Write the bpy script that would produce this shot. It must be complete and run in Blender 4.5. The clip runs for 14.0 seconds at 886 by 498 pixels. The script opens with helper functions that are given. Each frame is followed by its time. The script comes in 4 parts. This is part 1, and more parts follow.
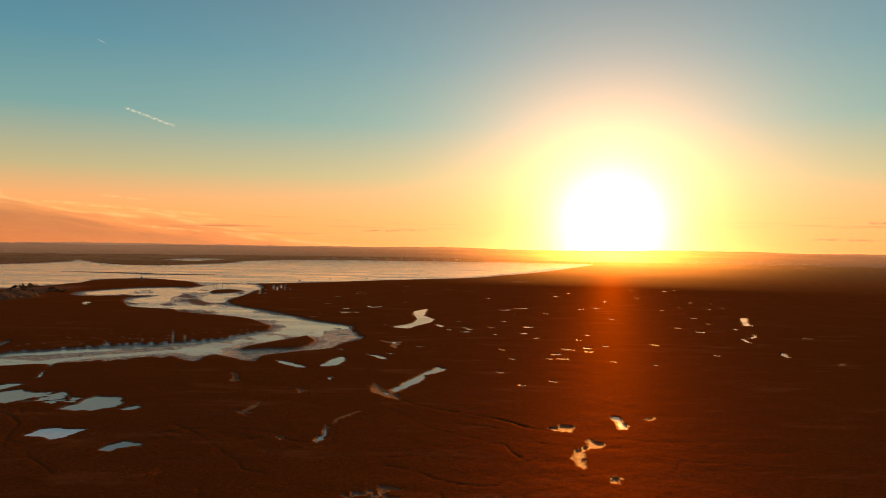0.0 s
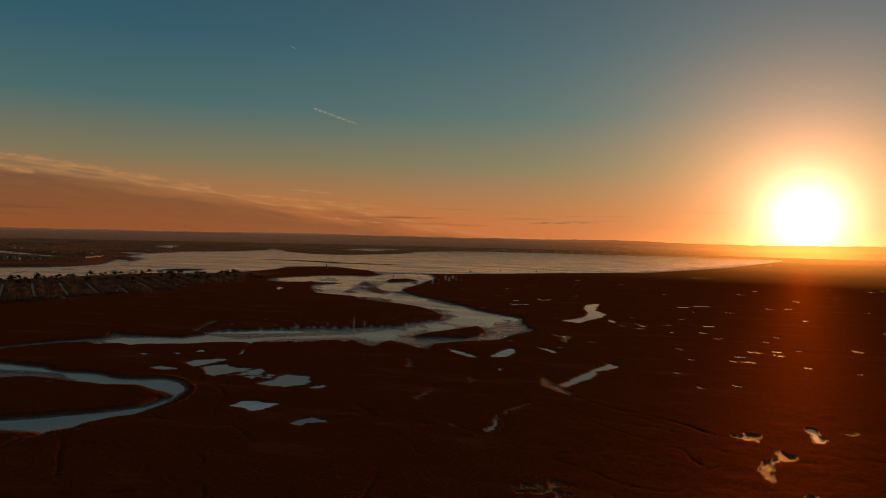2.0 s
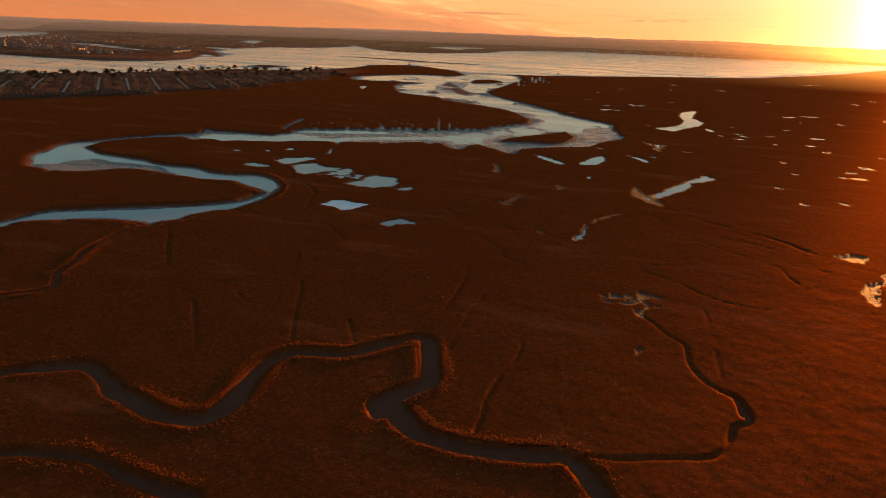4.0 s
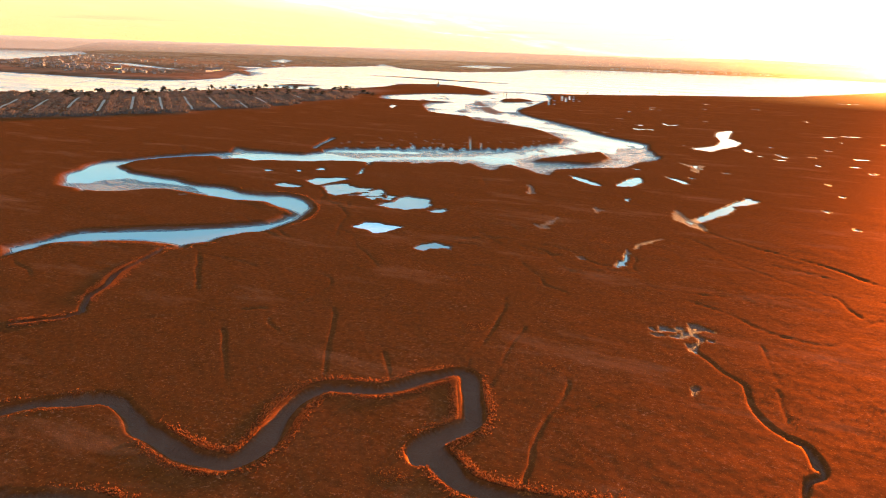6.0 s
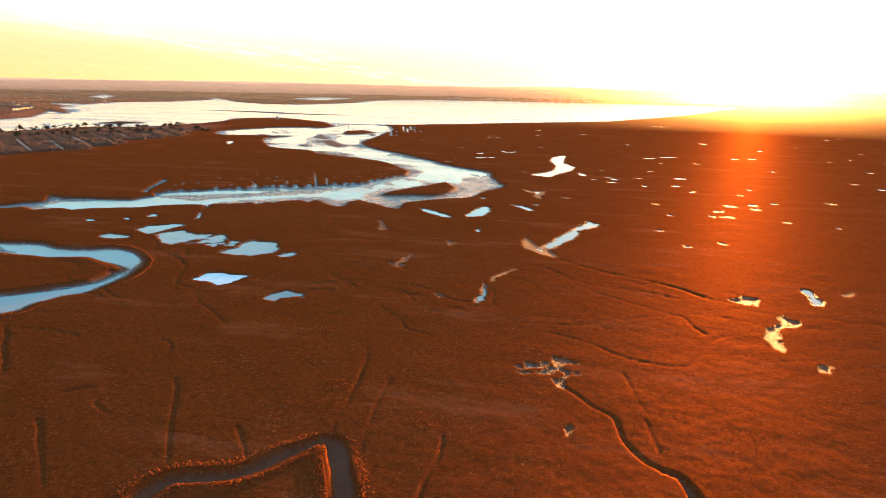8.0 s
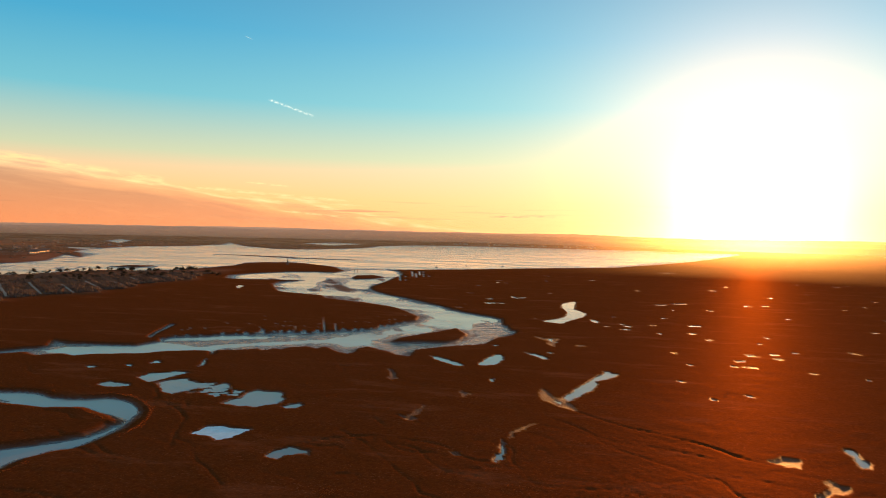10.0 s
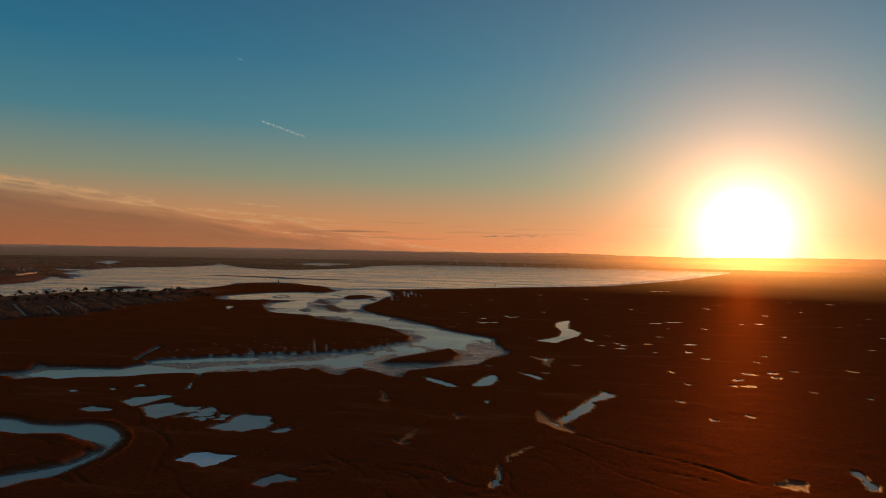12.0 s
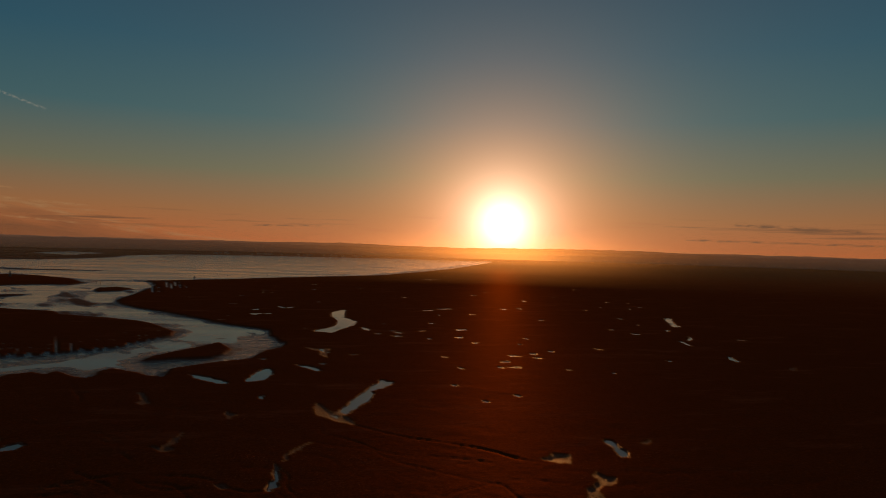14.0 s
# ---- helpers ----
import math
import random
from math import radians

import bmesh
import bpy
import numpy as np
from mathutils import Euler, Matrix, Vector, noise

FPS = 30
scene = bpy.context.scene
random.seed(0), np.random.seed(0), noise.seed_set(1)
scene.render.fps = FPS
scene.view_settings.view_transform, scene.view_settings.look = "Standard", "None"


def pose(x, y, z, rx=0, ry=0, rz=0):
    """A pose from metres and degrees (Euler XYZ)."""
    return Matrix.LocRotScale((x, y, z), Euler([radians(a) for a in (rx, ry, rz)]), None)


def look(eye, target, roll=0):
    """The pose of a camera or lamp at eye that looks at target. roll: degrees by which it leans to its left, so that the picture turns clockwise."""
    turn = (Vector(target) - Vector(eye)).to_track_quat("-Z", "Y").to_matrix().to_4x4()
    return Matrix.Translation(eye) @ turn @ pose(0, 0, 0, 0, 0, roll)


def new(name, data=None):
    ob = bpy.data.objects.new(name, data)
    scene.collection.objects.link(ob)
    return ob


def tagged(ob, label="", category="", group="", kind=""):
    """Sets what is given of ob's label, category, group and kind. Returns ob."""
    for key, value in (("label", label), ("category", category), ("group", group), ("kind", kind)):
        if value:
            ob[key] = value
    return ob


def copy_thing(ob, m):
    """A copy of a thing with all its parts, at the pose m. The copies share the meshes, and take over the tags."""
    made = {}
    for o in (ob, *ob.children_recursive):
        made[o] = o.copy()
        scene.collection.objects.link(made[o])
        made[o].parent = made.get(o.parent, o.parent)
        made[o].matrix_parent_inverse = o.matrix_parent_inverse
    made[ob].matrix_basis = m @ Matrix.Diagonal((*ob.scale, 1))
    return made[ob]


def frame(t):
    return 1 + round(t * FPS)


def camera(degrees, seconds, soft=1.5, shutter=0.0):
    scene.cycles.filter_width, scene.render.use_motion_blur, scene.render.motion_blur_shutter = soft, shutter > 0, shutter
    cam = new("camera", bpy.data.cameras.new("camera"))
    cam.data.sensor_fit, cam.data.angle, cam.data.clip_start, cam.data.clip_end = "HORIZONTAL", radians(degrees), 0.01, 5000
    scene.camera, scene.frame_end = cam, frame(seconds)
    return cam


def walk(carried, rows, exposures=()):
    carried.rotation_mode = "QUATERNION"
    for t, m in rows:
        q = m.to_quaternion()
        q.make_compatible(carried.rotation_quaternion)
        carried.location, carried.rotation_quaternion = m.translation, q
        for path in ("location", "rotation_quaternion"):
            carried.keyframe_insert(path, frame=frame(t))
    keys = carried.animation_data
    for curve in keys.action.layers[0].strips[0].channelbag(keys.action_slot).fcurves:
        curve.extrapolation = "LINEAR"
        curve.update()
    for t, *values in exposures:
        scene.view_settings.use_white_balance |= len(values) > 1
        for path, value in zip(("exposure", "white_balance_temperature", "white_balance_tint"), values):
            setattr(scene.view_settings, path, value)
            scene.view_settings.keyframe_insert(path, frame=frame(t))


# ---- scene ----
cam = camera(65.34, 14.0, soft=0.95)

# seconds, east, north, height, heading, tilt, lean
FLIGHT = [
    (0.0, 0.0, 0.0, 80.0, 0.0, -0.08, 0.85),
    (0.5, -0.2, 0.0, 79.9, 2.81, -0.20, 0.96),
    (1.0, -0.6, 0.1, 79.9, 3.73, -0.32, 1.06),
    (1.5, -1.0, 0.0, 80.1, 6.87, -0.65, 1.25),
    (2.0, -1.3, 0.3, 80.2, 13.96, -0.99, 1.39),
    (2.5, -2.5, 1.5, 80.2, 17.49, -1.29, 1.54),
    (3.0, -3.9, 3.0, 79.7, 18.87, -1.36, 1.52),
    (3.2, -4.5, 3.7, 79.5, 19.3, -1.6, 1.6),
    (3.5, -5.5, 5.0, 79.4, 20.13, -5.77, 1.82),
    (3.8, -6.7, 6.3, 79.6, 20.2, -15.0, 2.05),
    (4.0, -7.6, 7.3, 79.7, 20.14, -17.42, 2.16),
    (6.3, -16.2, 17.2, 79.7, 22.47, -15.89, 1.99),
    (6.5, -16.8, 18.6, 80.0, 20.89, -15.94, 1.98),
    (7.0, -18.0, 22.3, 80.5, 12.90, -15.64, 1.41),
    (7.2, -18.5, 23.2, 80.7, 9.63, -15.52, 1.12),
    (9.3, -24.6, 32.9, 82.7, 10.00, -9.50, 1.28),
    (9.5, -25.1, 33.8, 82.7, 10.07, -9.19, 1.35),
    (10.0, -26.1, 35.9, 82.3, 10.51, -1.43, 1.42),
    (10.5, -26.6, 37.2, 81.4, 10.86, 0.47, 1.28),
    (11.0, -27.4, 39.2, 81.4, 11.04, 0.38, 1.30),
    (11.5, -27.9, 41.2, 81.4, 11.28, 0.30, 1.24),
    (12.0, -28.1, 43.3, 81.3, 9.87, 0.22, 1.13),
    (12.5, -29.1, 46.1, 81.0, 2.55, 0.10, 1.26),
    (13.0, -30.3, 49.4, 80.5, -4.02, -0.01, 1.42),
    (13.5, -31.0, 52.4, 80.1, -5.39, -0.13, 1.57),
    (14.0, -31.2, 55.3, 79.9, -8.75, -0.20, 1.53),
]
walk(
    cam,
    [(t, pose(x, y, z, 90 + tilt, 0, heading) @ pose(0, 0, 0, 0, 0, lean)) for t, x, y, z, heading, tilt, lean in FLIGHT],
    # seconds, stops, kelvin, tint
    [(0.0, 0.6, 10300, 19), (0.5, 0.18, 9800, 17), (1.0, -0.18, 9600, 18), (1.5, -0.55, 9500, 20), (2.0, -0.8, 9400, 20), (3.0, -0.95, 9400, 20), (3.6, -0.55, 9200, 18),
     (4.0, 0.75, 8200, 14), (6.3, 2.75, 6700, 7), (7.2, 2.75, 6600, 6), (9.3, 1.75, 6700, 4), (9.9, 1.3, 7100, 6), (10.4, 0.65, 6700, 5), (11.0, 0.2, 6500, 5),
     (12.0, -0.35, 6900, 9), (13.0, -0.85, 7300, 12), (14.0, -1.35, 7800, 15)],
)

# ---------------------------------------------------------------- light
SUN_AZIMUTH = radians(13.7)   # clockwise from +y
SUN_ELEVATION = radians(2.0)
SUN_WAY = Vector((math.sin(SUN_AZIMUTH) * math.cos(SUN_ELEVATION), math.cos(SUN_AZIMUTH) * math.cos(SUN_ELEVATION), math.sin(SUN_ELEVATION)))


def node(tree, kind, inputs=(), **settings):
    """A node with some of its inputs set (a number, a tuple or another node's output) and its settings."""
    n = tree.nodes.new(kind)
    for key, value in settings.items():
        setattr(n, key, value)
    for key, value in dict(inputs).items():
        if isinstance(value, bpy.types.NodeSocket):
            tree.links.new(value, n.inputs[key])
        else:
            n.inputs[key].default_value = value
    return n


def ramp(tree, fac, stops, mode="LINEAR"):
    n = node(tree, "ShaderNodeValToRGB", {0: fac})
    n.color_ramp.interpolation = mode
    while len(n.color_ramp.elements) < len(stops):
        n.color_ramp.elements.new(0.5)
    for e, (at, colour) in zip(n.color_ramp.elements, stops):
        e.position, e.color = at, (*colour, 1) if len(colour) == 3 else colour
    return n.outputs[0]


def maths(tree, how, a, b=0.0, c=0.0, clamp=False):
    return node(tree, "ShaderNodeMath", {0: a, 1: b, 2: c}, operation=how, use_clamp=clamp).outputs[0]


def mixed(tree, fac, a, b, blend="MIX"):
    n = node(tree, "ShaderNodeMix", {0: fac, 6: a, 7: b}, data_type="RGBA", blend_type=blend)
    return n.outputs[2]


def build_sky():
    world = bpy.data.worlds.new("evening_sky")
    scene.world = world
    world.use_nodes = True
    t = world.node_tree
    t.nodes.clear()
    way = node(t, "ShaderNodeTexCoord").outputs["Generated"]
    nishita = node(t, "ShaderNodeTexSky", sky_type="NISHITA", sun_disc=False, sun_elevation=SUN_ELEVATION,
                   sun_rotation=SUN_AZIMUTH, altitude=80.0, air_density=1.3, dust_density=2.0, ozone_density=2.5).outputs[0]
    xyz = node(t, "ShaderNodeSeparateXYZ", {0: way})
    up = xyz.outputs[2]
    # angle to the sun, in degrees
    dot = node(t, "ShaderNodeVectorMath", {0: way, 1: SUN_WAY}, operation="DOT_PRODUCT").outputs["Value"]
    angle = maths(t, "MULTIPLY", maths(t, "ARCCOSINE", maths(t, "MINIMUM", dot, 1.0)), 57.2958)

    def glow(width, colour, power=1.0):
        fall = maths(t, "EXPONENT", maths(t, "MULTIPLY", maths(t, "POWER", maths(t, "DIVIDE", angle, width), power), -1.0))
        return node(t, "ShaderNodeVectorMath", {0: colour, 3: fall}, operation="SCALE").outputs[0]

    def add(a, b):
        return node(t, "ShaderNodeVectorMath", {0: a, 1: b}, operation="ADD").outputs[0]

    # clear evening air: blue above, amber at the horizon
    air = ramp(t, maths(t, "MULTIPLY_ADD", up, 1.6, 0.08, True), AIR)
    base = add(node(t, "ShaderNodeVectorMath", {0: nishita, 3: NISHITA}, operation="SCALE").outputs[0], air)
    # thin cloud bank over the western horizon, its upper edge sloping down towards the sun
    az = maths(t, "MULTIPLY", maths(t, "ARCTAN2", xyz.outputs[0], xyz.outputs[1]), 57.2958)
    el = maths(t, "MULTIPLY", maths(t, "ARCSINE", up), 57.2958)
    flow = node(t, "ShaderNodeCombineXYZ", {0: maths(t, "MULTIPLY", az, 0.11), 1: maths(t, "MULTIPLY_ADD", az, 0.10, el)}).outputs[0]
    wisp = node(t, "ShaderNodeTexNoise", {"Vector": flow, "Scale": 1.0, "Detail": 7.0, "Roughness": 0.58, "Distortion": 0.35}).outputs[0]
    fine = node(t, "ShaderNodeTexNoise", {"Vector": flow, "Scale": 3.1, "Detail": 6.0, "Roughness": 0.6}).outputs[0]
    edge = maths(t, "MULTIPLY_ADD", az, -0.118, -0.50)                      # height of the bank's upper edge, degrees
    below = maths(t, "SUBTRACT", maths(t, "ADD", edge, maths(t, "MULTIPLY", maths(t, "SUBTRACT", wisp, 0.5), 3.2)), el)
    veil = maths(t, "MULTIPLY", maths(t, "DIVIDE", below, 1.5, 0.0, True), 0.74)
    rim = maths(t, "SUBTRACT", 1.0, maths(t, "ABSOLUTE", maths(t, "MULTIPLY", maths(t, "SUBTRACT", below, 0.25), 2.6)), 0.0, True)
    streak = maths(t, "MULTIPLY", rim, maths(t, "MULTIPLY_ADD", fine, 4.0, -1.7, True))
    west = maths(t, "DIVIDE", maths(t, "MULTIPLY_ADD", az, -1.0, -2.0), 12.0, 0.0, True)
    bands = maths(t, "MULTIPLY", maths(t, "MULTIPLY_ADD", fine, 5.0, -2.4, True), maths(t, "MULTIPLY_ADD", wisp, 3.0, -1.0, True))
    base = mixed(t, maths(t, "MULTIPLY", veil, west), base, mixed(t, maths(t, "MULTIPLY", bands, 0.1), mixed(t, maths(t, "DIVIDE", el, 4.5, 0.0, True), (*CLOUD_FOOT, 1), (*CLOUD_BODY, 1)), (*CLOUD_RIM, 1)))
    base = mixed(t, maths(t, "MULTIPLY", maths(t, "MULTIPLY", streak, west), 0.9), base, (*CLOUD_RIM, 1))
    # a few dark bars of cloud low beside the sun
    bar = node(t, "ShaderNodeTexNoise", {"Vector": node(t, "ShaderNodeCombineXYZ", {0: maths(t, "MULTIPLY", az, 0.09), 1: maths(t, "MULTIPLY", el, 2.4)}).outputs[0],
                                         "Scale": 1.0, "Detail": 4.0, "Roughness": 0.5}).outputs[0]
    low = maths(t, "SUBTRACT", 1.0, maths(t, "ABSOLUTE", maths(t, "MULTIPLY", maths(t, "SUBTRACT", el, 1.6), 0.9)), 0.0, True)
    bars = maths(t, "MULTIPLY", maths(t, "MULTIPLY_ADD", bar, 9.0, -5.0, True), low)
    base = mixed(t, maths(t, "MULTIPLY", bars, 0.8), base, (*CLOUD_BAR, 1))
    # two short contrails, thin bars of cloud and lit wisps, given by the azimuth and height of their ends
    for a0, e0, a1, e1, thick, tone in CONTRAILS:
        length = math.hypot(a1 - a0, e1 - e0)
        ux, uy = (a1 - a0) / length, (e1 - e0) / length
        da, de = maths(t, "SUBTRACT", az, a0), maths(t, "SUBTRACT", el, e0)
        run = maths(t, "MULTIPLY_ADD", da, ux, maths(t, "MULTIPLY", de, uy))
        off = maths(t, "MULTIPLY_ADD", da, -uy, maths(t, "MULTIPLY", de, ux))
        drawn = 1.0 if tone == VAPOUR else 0.22
        puff = node(t, "ShaderNodeTexNoise", {"Vector": node(t, "ShaderNodeCombineXYZ", {0: maths(t, "MULTIPLY", run, drawn), 1: off}).outputs[0], "Scale": 0.6 / thick, "Detail": 5.0, "Roughness": 0.65}).outputs[0]
        body = maths(t, "SUBTRACT", 1.0, maths(t, "ABSOLUTE", maths(t, "DIVIDE", maths(t, "MULTIPLY_ADD", puff, thick * 1.6, maths(t, "SUBTRACT", off, thick * 0.8)), thick)), 0.0, True)
        ends = maths(t, "MULTIPLY", maths(t, "MULTIPLY", run, 3.0, 0.0, True), maths(t, "MULTIPLY", maths(t, "SUBTRACT", length, run), 3.0, 0.0, True))
        clumps = maths(t, "MULTIPLY_ADD", puff, 6.0, -2.6, True)
        base = mixed(t, maths(t, "MULTIPLY", maths(t, "MULTIPLY", maths(t, "MULTIPLY", body, ends), clumps), 1.0 if tone != CLOUD_RIM else 0.75), base, (*tone, 1))
    for width, power, colour in GLOWS:
        base = add(base, glow(width, colour, power))
    out = node(t, "ShaderNodeOutputWorld")
    t.links.new(node(t, "ShaderNodeBackground", {0: base, 1: 1.0}).outputs[0], out.inputs[0])


NISHITA = 0.008
AIR = [(0.0, (0.30, 0.09, 0.025)), (0.08, (0.90, 0.235, 0.068)), (0.15, (0.64, 0.275, 0.115)), (0.24, (0.28, 0.30, 0.215)), (0.36, (0.070, 0.235, 0.310)), (0.50, (0.020, 0.170, 0.300)), (0.63, (0.013, 0.122, 0.250)), (0.85, (0.07, 0.13, 0.21)), (1.0, (0.10, 0.13, 0.18))]
CLOUD_FOOT = (0.270, 0.102, 0.048)
CLOUD_BODY = (0.200, 0.108, 0.076)
CLOUD_RIM = (0.74, 0.40, 0.19)
VAPOUR = (0.46, 0.52, 0.50)
CLOUD_BAR = (0.26, 0.115, 0.06)
CONTRAILS = [(-24.93, 10.15, -21.27, 9.02, 0.12, VAPOUR), (-26.80, 14.76, -26.14, 14.52, 0.05, VAPOUR),
             (31.5, 2.30, 40.0, 1.80, 0.20, CLOUD_BAR), (28.0, 1.05, 43.0, 0.80, 0.12, CLOUD_BAR), (-6.8, 1.35, -1.2, 1.45, 0.10, CLOUD_BAR),
             (-47.4, 5.25, -39.3, 4.37, 0.24, CLOUD_RIM), (-40.6, 4.47, -32.5, 3.45, 0.30, CLOUD_RIM), (-51.6, 4.67, -47.8, 4.57, 0.35, CLOUD_RIM), (-48.5, 4.60, -44.5, 3.89, 0.28, CLOUD_RIM), (-30.3, 3.04, -18.3, 2.31, 0.16, CLOUD_RIM),
             (-23.8, 1.41, -18.5, 0.99, 0.10, CLOUD_RIM), (-26.6, 3.59, -22.9, 3.34, 0.10, CLOUD_RIM), (-51.6, 5.41, -51.0, 5.31, 0.20, CLOUD_RIM)]
GLOWS = [(1.5, 1.0, (8.0, 7.7, 7.2)), (4.2, 1.2, (2.4, 0.80, 0.20)), (9.5, 1.7, (0.70, 0.34, 0.165)), (32.0, 1.8, (0.110, 0.122, 0.090))]
build_sky()

sun_data = bpy.data.lights.new("sun", "SUN")
sun_data.energy, sun_data.angle, sun_data.color = 5.0, radians(0.6), (1.0, 0.40, 0.11)
sun = new("sun", sun_data)
sun.matrix_world = look((0, 0, 0), -SUN_WAY)


# ---------------------------------------------------------------- materials
def material(name):
    m = bpy.data.materials.new(name)
    m.use_nodes = True
    t = m.node_tree
    return m, t, t.nodes["Principled BSDF"]


def noise_at(t, scale, detail=4.0, rough=0.55, vector=None, distortion=0.0):
    v = vector or node(t, "ShaderNodeNewGeometry").outputs["Position"]
    return node(t, "ShaderNodeTexNoise", {"Vector": v, "Scale": scale, "Detail": detail, "Roughness": rough, "Distortion": distortion}).outputs[0]


def bumped(t, bsdf, height, strength, distance):
    b = node(t, "ShaderNodeBump", {"Height": height, "Strength": strength, "Distance": distance})
    t.links.new(b.outputs[0], bsdf.inputs["Normal"])


def marsh_material():
    """Brown winter marsh, grey wet mud in the channels, dull fields and woods far off; masks are stored on the mesh."""
    m, t, bsdf = material("marsh_and_mud")
    mud = node(t, "ShaderNodeAttribute", attribute_name="mud").outputs["Fac"]
    field = node(t, "ShaderNodeAttribute", attribute_name="field").outputs["Fac"]
    film = node(t, "ShaderNodeAttribute", attribute_name="film").outputs["Fac"]
    pos = node(t, "ShaderNodeNewGeometry").outputs["Position"]
    long_pos = node(t, "ShaderNodeVectorMath", {0: pos, 1: (0.35, 1.0, 1.0)}, operation="MULTIPLY").outputs[0]
    broad = noise_at(t, 0.012, 5.0, 0.6, long_pos, 0.6)
    tuft = noise_at(t, 0.55, 6.0, 0.7)
    patch = noise_at(t, 0.11, 5.0, 0.65, long_pos, 0.8)
    grass = mixed(t, maths(t, "MULTIPLY_ADD", broad, 4.5, -1.8, True), (0.018, 0.0061, 0.0035, 1), (0.066, 0.0233, 0.0135, 1))
    grass = mixed(t, maths(t, "MULTIPLY_ADD", patch, 4.0, -1.7, True), mixed(t, 0.74, grass, (0.019, 0.0060, 0.0042, 1)), grass)
    grass = mixed(t, maths(t, "MULTIPLY_ADD", tuft, 5.5, -2.4, True), mixed(t, 0.72, grass, (0.015, 0.0050, 0.0034, 1)), grass)
    swathe = noise_at(t, 0.03, 5.0, 0.62, long_pos, 1.5)
    grass = mixed(t, maths(t, "MULTIPLY_ADD", swathe, 6.0, -2.9, True), mixed(t, 0.7, grass, (0.026, 0.0075, 0.0040, 1)), grass)
    seam = maths(t, "ABSOLUTE", maths(t, "SUBTRACT", noise_at(t, 0.011, 4.0, 0.55, long_pos, 1.0), 0.5))
    thread = maths(t, "ABSOLUTE", maths(t, "SUBTRACT", noise_at(t, 0.024, 3.0, 0.5, None, 0.8), 0.5))
    drain = maths(t, "MAXIMUM", maths(t, "MULTIPLY_ADD", seam, -110.0, 1.0, True), maths(t, "MULTIPLY", maths(t, "MULTIPLY_ADD", thread, -90.0, 1.0, True), 0.7))
    grass = mixed(t, maths(t, "MULTIPLY", drain, 0.75), grass, (0.012, 0.0036, 0.0024, 1))
    straw = maths(t, "MULTIPLY_ADD", noise_at(t, 0.035, 6.0, 0.72, long_pos), 6.0, -3.3, True)
    grass = mixed(t, maths(t, "MULTIPLY", straw, 0.5), grass, (0.16, 0.066, 0.036, 1))
    speck = maths(t, "MULTIPLY_ADD", noise_at(t, 1.5, 3.0, 0.7), 9.0, -5.3, True)
    grass = mixed(t, maths(t, "MULTIPLY", speck, 0.75), grass, (0.24, 0.075, 0.018, 1))
    fleck = maths(t, "MULTIPLY", maths(t, "MULTIPLY_ADD", noise_at(t, 0.8, 4.0, 0.75), 8.0, -4.5, True), maths(t, "MULTIPLY_ADD", noise_at(t, 0.06, 3.0, 0.6), 4.0, -1.6, True))
    grass = mixed(t, maths(t, "MULTIPLY", fleck, 0.6), grass, (0.27, 0.115, 0.060, 1))
    wood = noise_at(t, 0.006, 6.0, 0.62, None, 0.5)
    cells = node(t, "ShaderNodeTexVoronoi", {"Vector": pos, "Scale": 0.0065, "Randomness": 1.0}).outputs["Color"]
    shade = node(t, "ShaderNodeSeparateColor", {0: cells}).outputs[0]
    land = mixed(t, shade, (0.070, 0.043, 0.033, 1), (0.165, 0.098, 0.072, 1))
    land = mixed(t, maths(t, "MULTIPLY_ADD", wood, 9.0, -4.6, True), land, (0.040, 0.020, 0.014, 1))
    land = mixed(t, maths(t, "MULTIPLY_ADD", noise_at(t, 0.05, 5.0, 0.7), 3.0, -1.2, True), mixed(t, 0.4, land, (0.05, 0.03, 0.02, 1)), land)
    ground = mixed(t, field, grass, land)
    silt = mixed(t, noise_at(t, 0.16, 5.0, 0.6, None, 0.8), (0.080, 0.028, 0.014, 1), (0.150, 0.062, 0.034, 1))
    silt = mixed(t, maths(t, "MULTIPLY", film, 0.85), silt, (0.085, 0.098, 0.108, 1))
    rill = maths(t, "ABSOLUTE", maths(t, "SUBTRACT", noise_at(t, 0.035, 5.0, 0.6, long_pos, 2.0), 0.5))
    rill = maths(t, "MULTIPLY", maths(t, "MULTIPLY_ADD", rill, -32.0, 1.0, True), film)
    silt = mixed(t, maths(t, "MULTIPLY", rill, 0.75), silt, (0.028, 0.017, 0.012, 1))
    t.links.new(mixed(t, mud, ground, silt), bsdf.inputs["Base Color"])
    streaks = noise_at(t, 0.07, 6.0, 0.65, long_pos, 1.2)
    wet = maths(t, "MULTIPLY_ADD", streaks, 0.45, 0.48)
    wet = maths(t, "SUBTRACT", wet, maths(t, "MULTIPLY", film, 0.52), 0.0, True)
    wet = maths(t, "MULTIPLY_ADD", rill, 0.35, wet, True)
    t.links.new(node(t, "ShaderNodeMix", {0: mud, 2: 0.62, 3: wet}).outputs[0], bsdf.inputs["Roughness"])
    t.links.new(maths(t, "MULTIPLY", mud, maths(t, "MULTIPLY_ADD", film, 0.42, 0.06)), bsdf.inputs["Specular IOR Level"])
    # russet-tinted gloss added to imitate the red glare spread below the low sun
    dry = maths(t, "SUBTRACT", 1.0, mud)
    grain = maths(t, "MULTIPLY_ADD", tuft, 1.6, 0.2)
    shiny = node(t, "ShaderNodeBsdfAnisotropic", {"Color": (0.92, 0.275, 0.050, 1), "Roughness": 0.60})
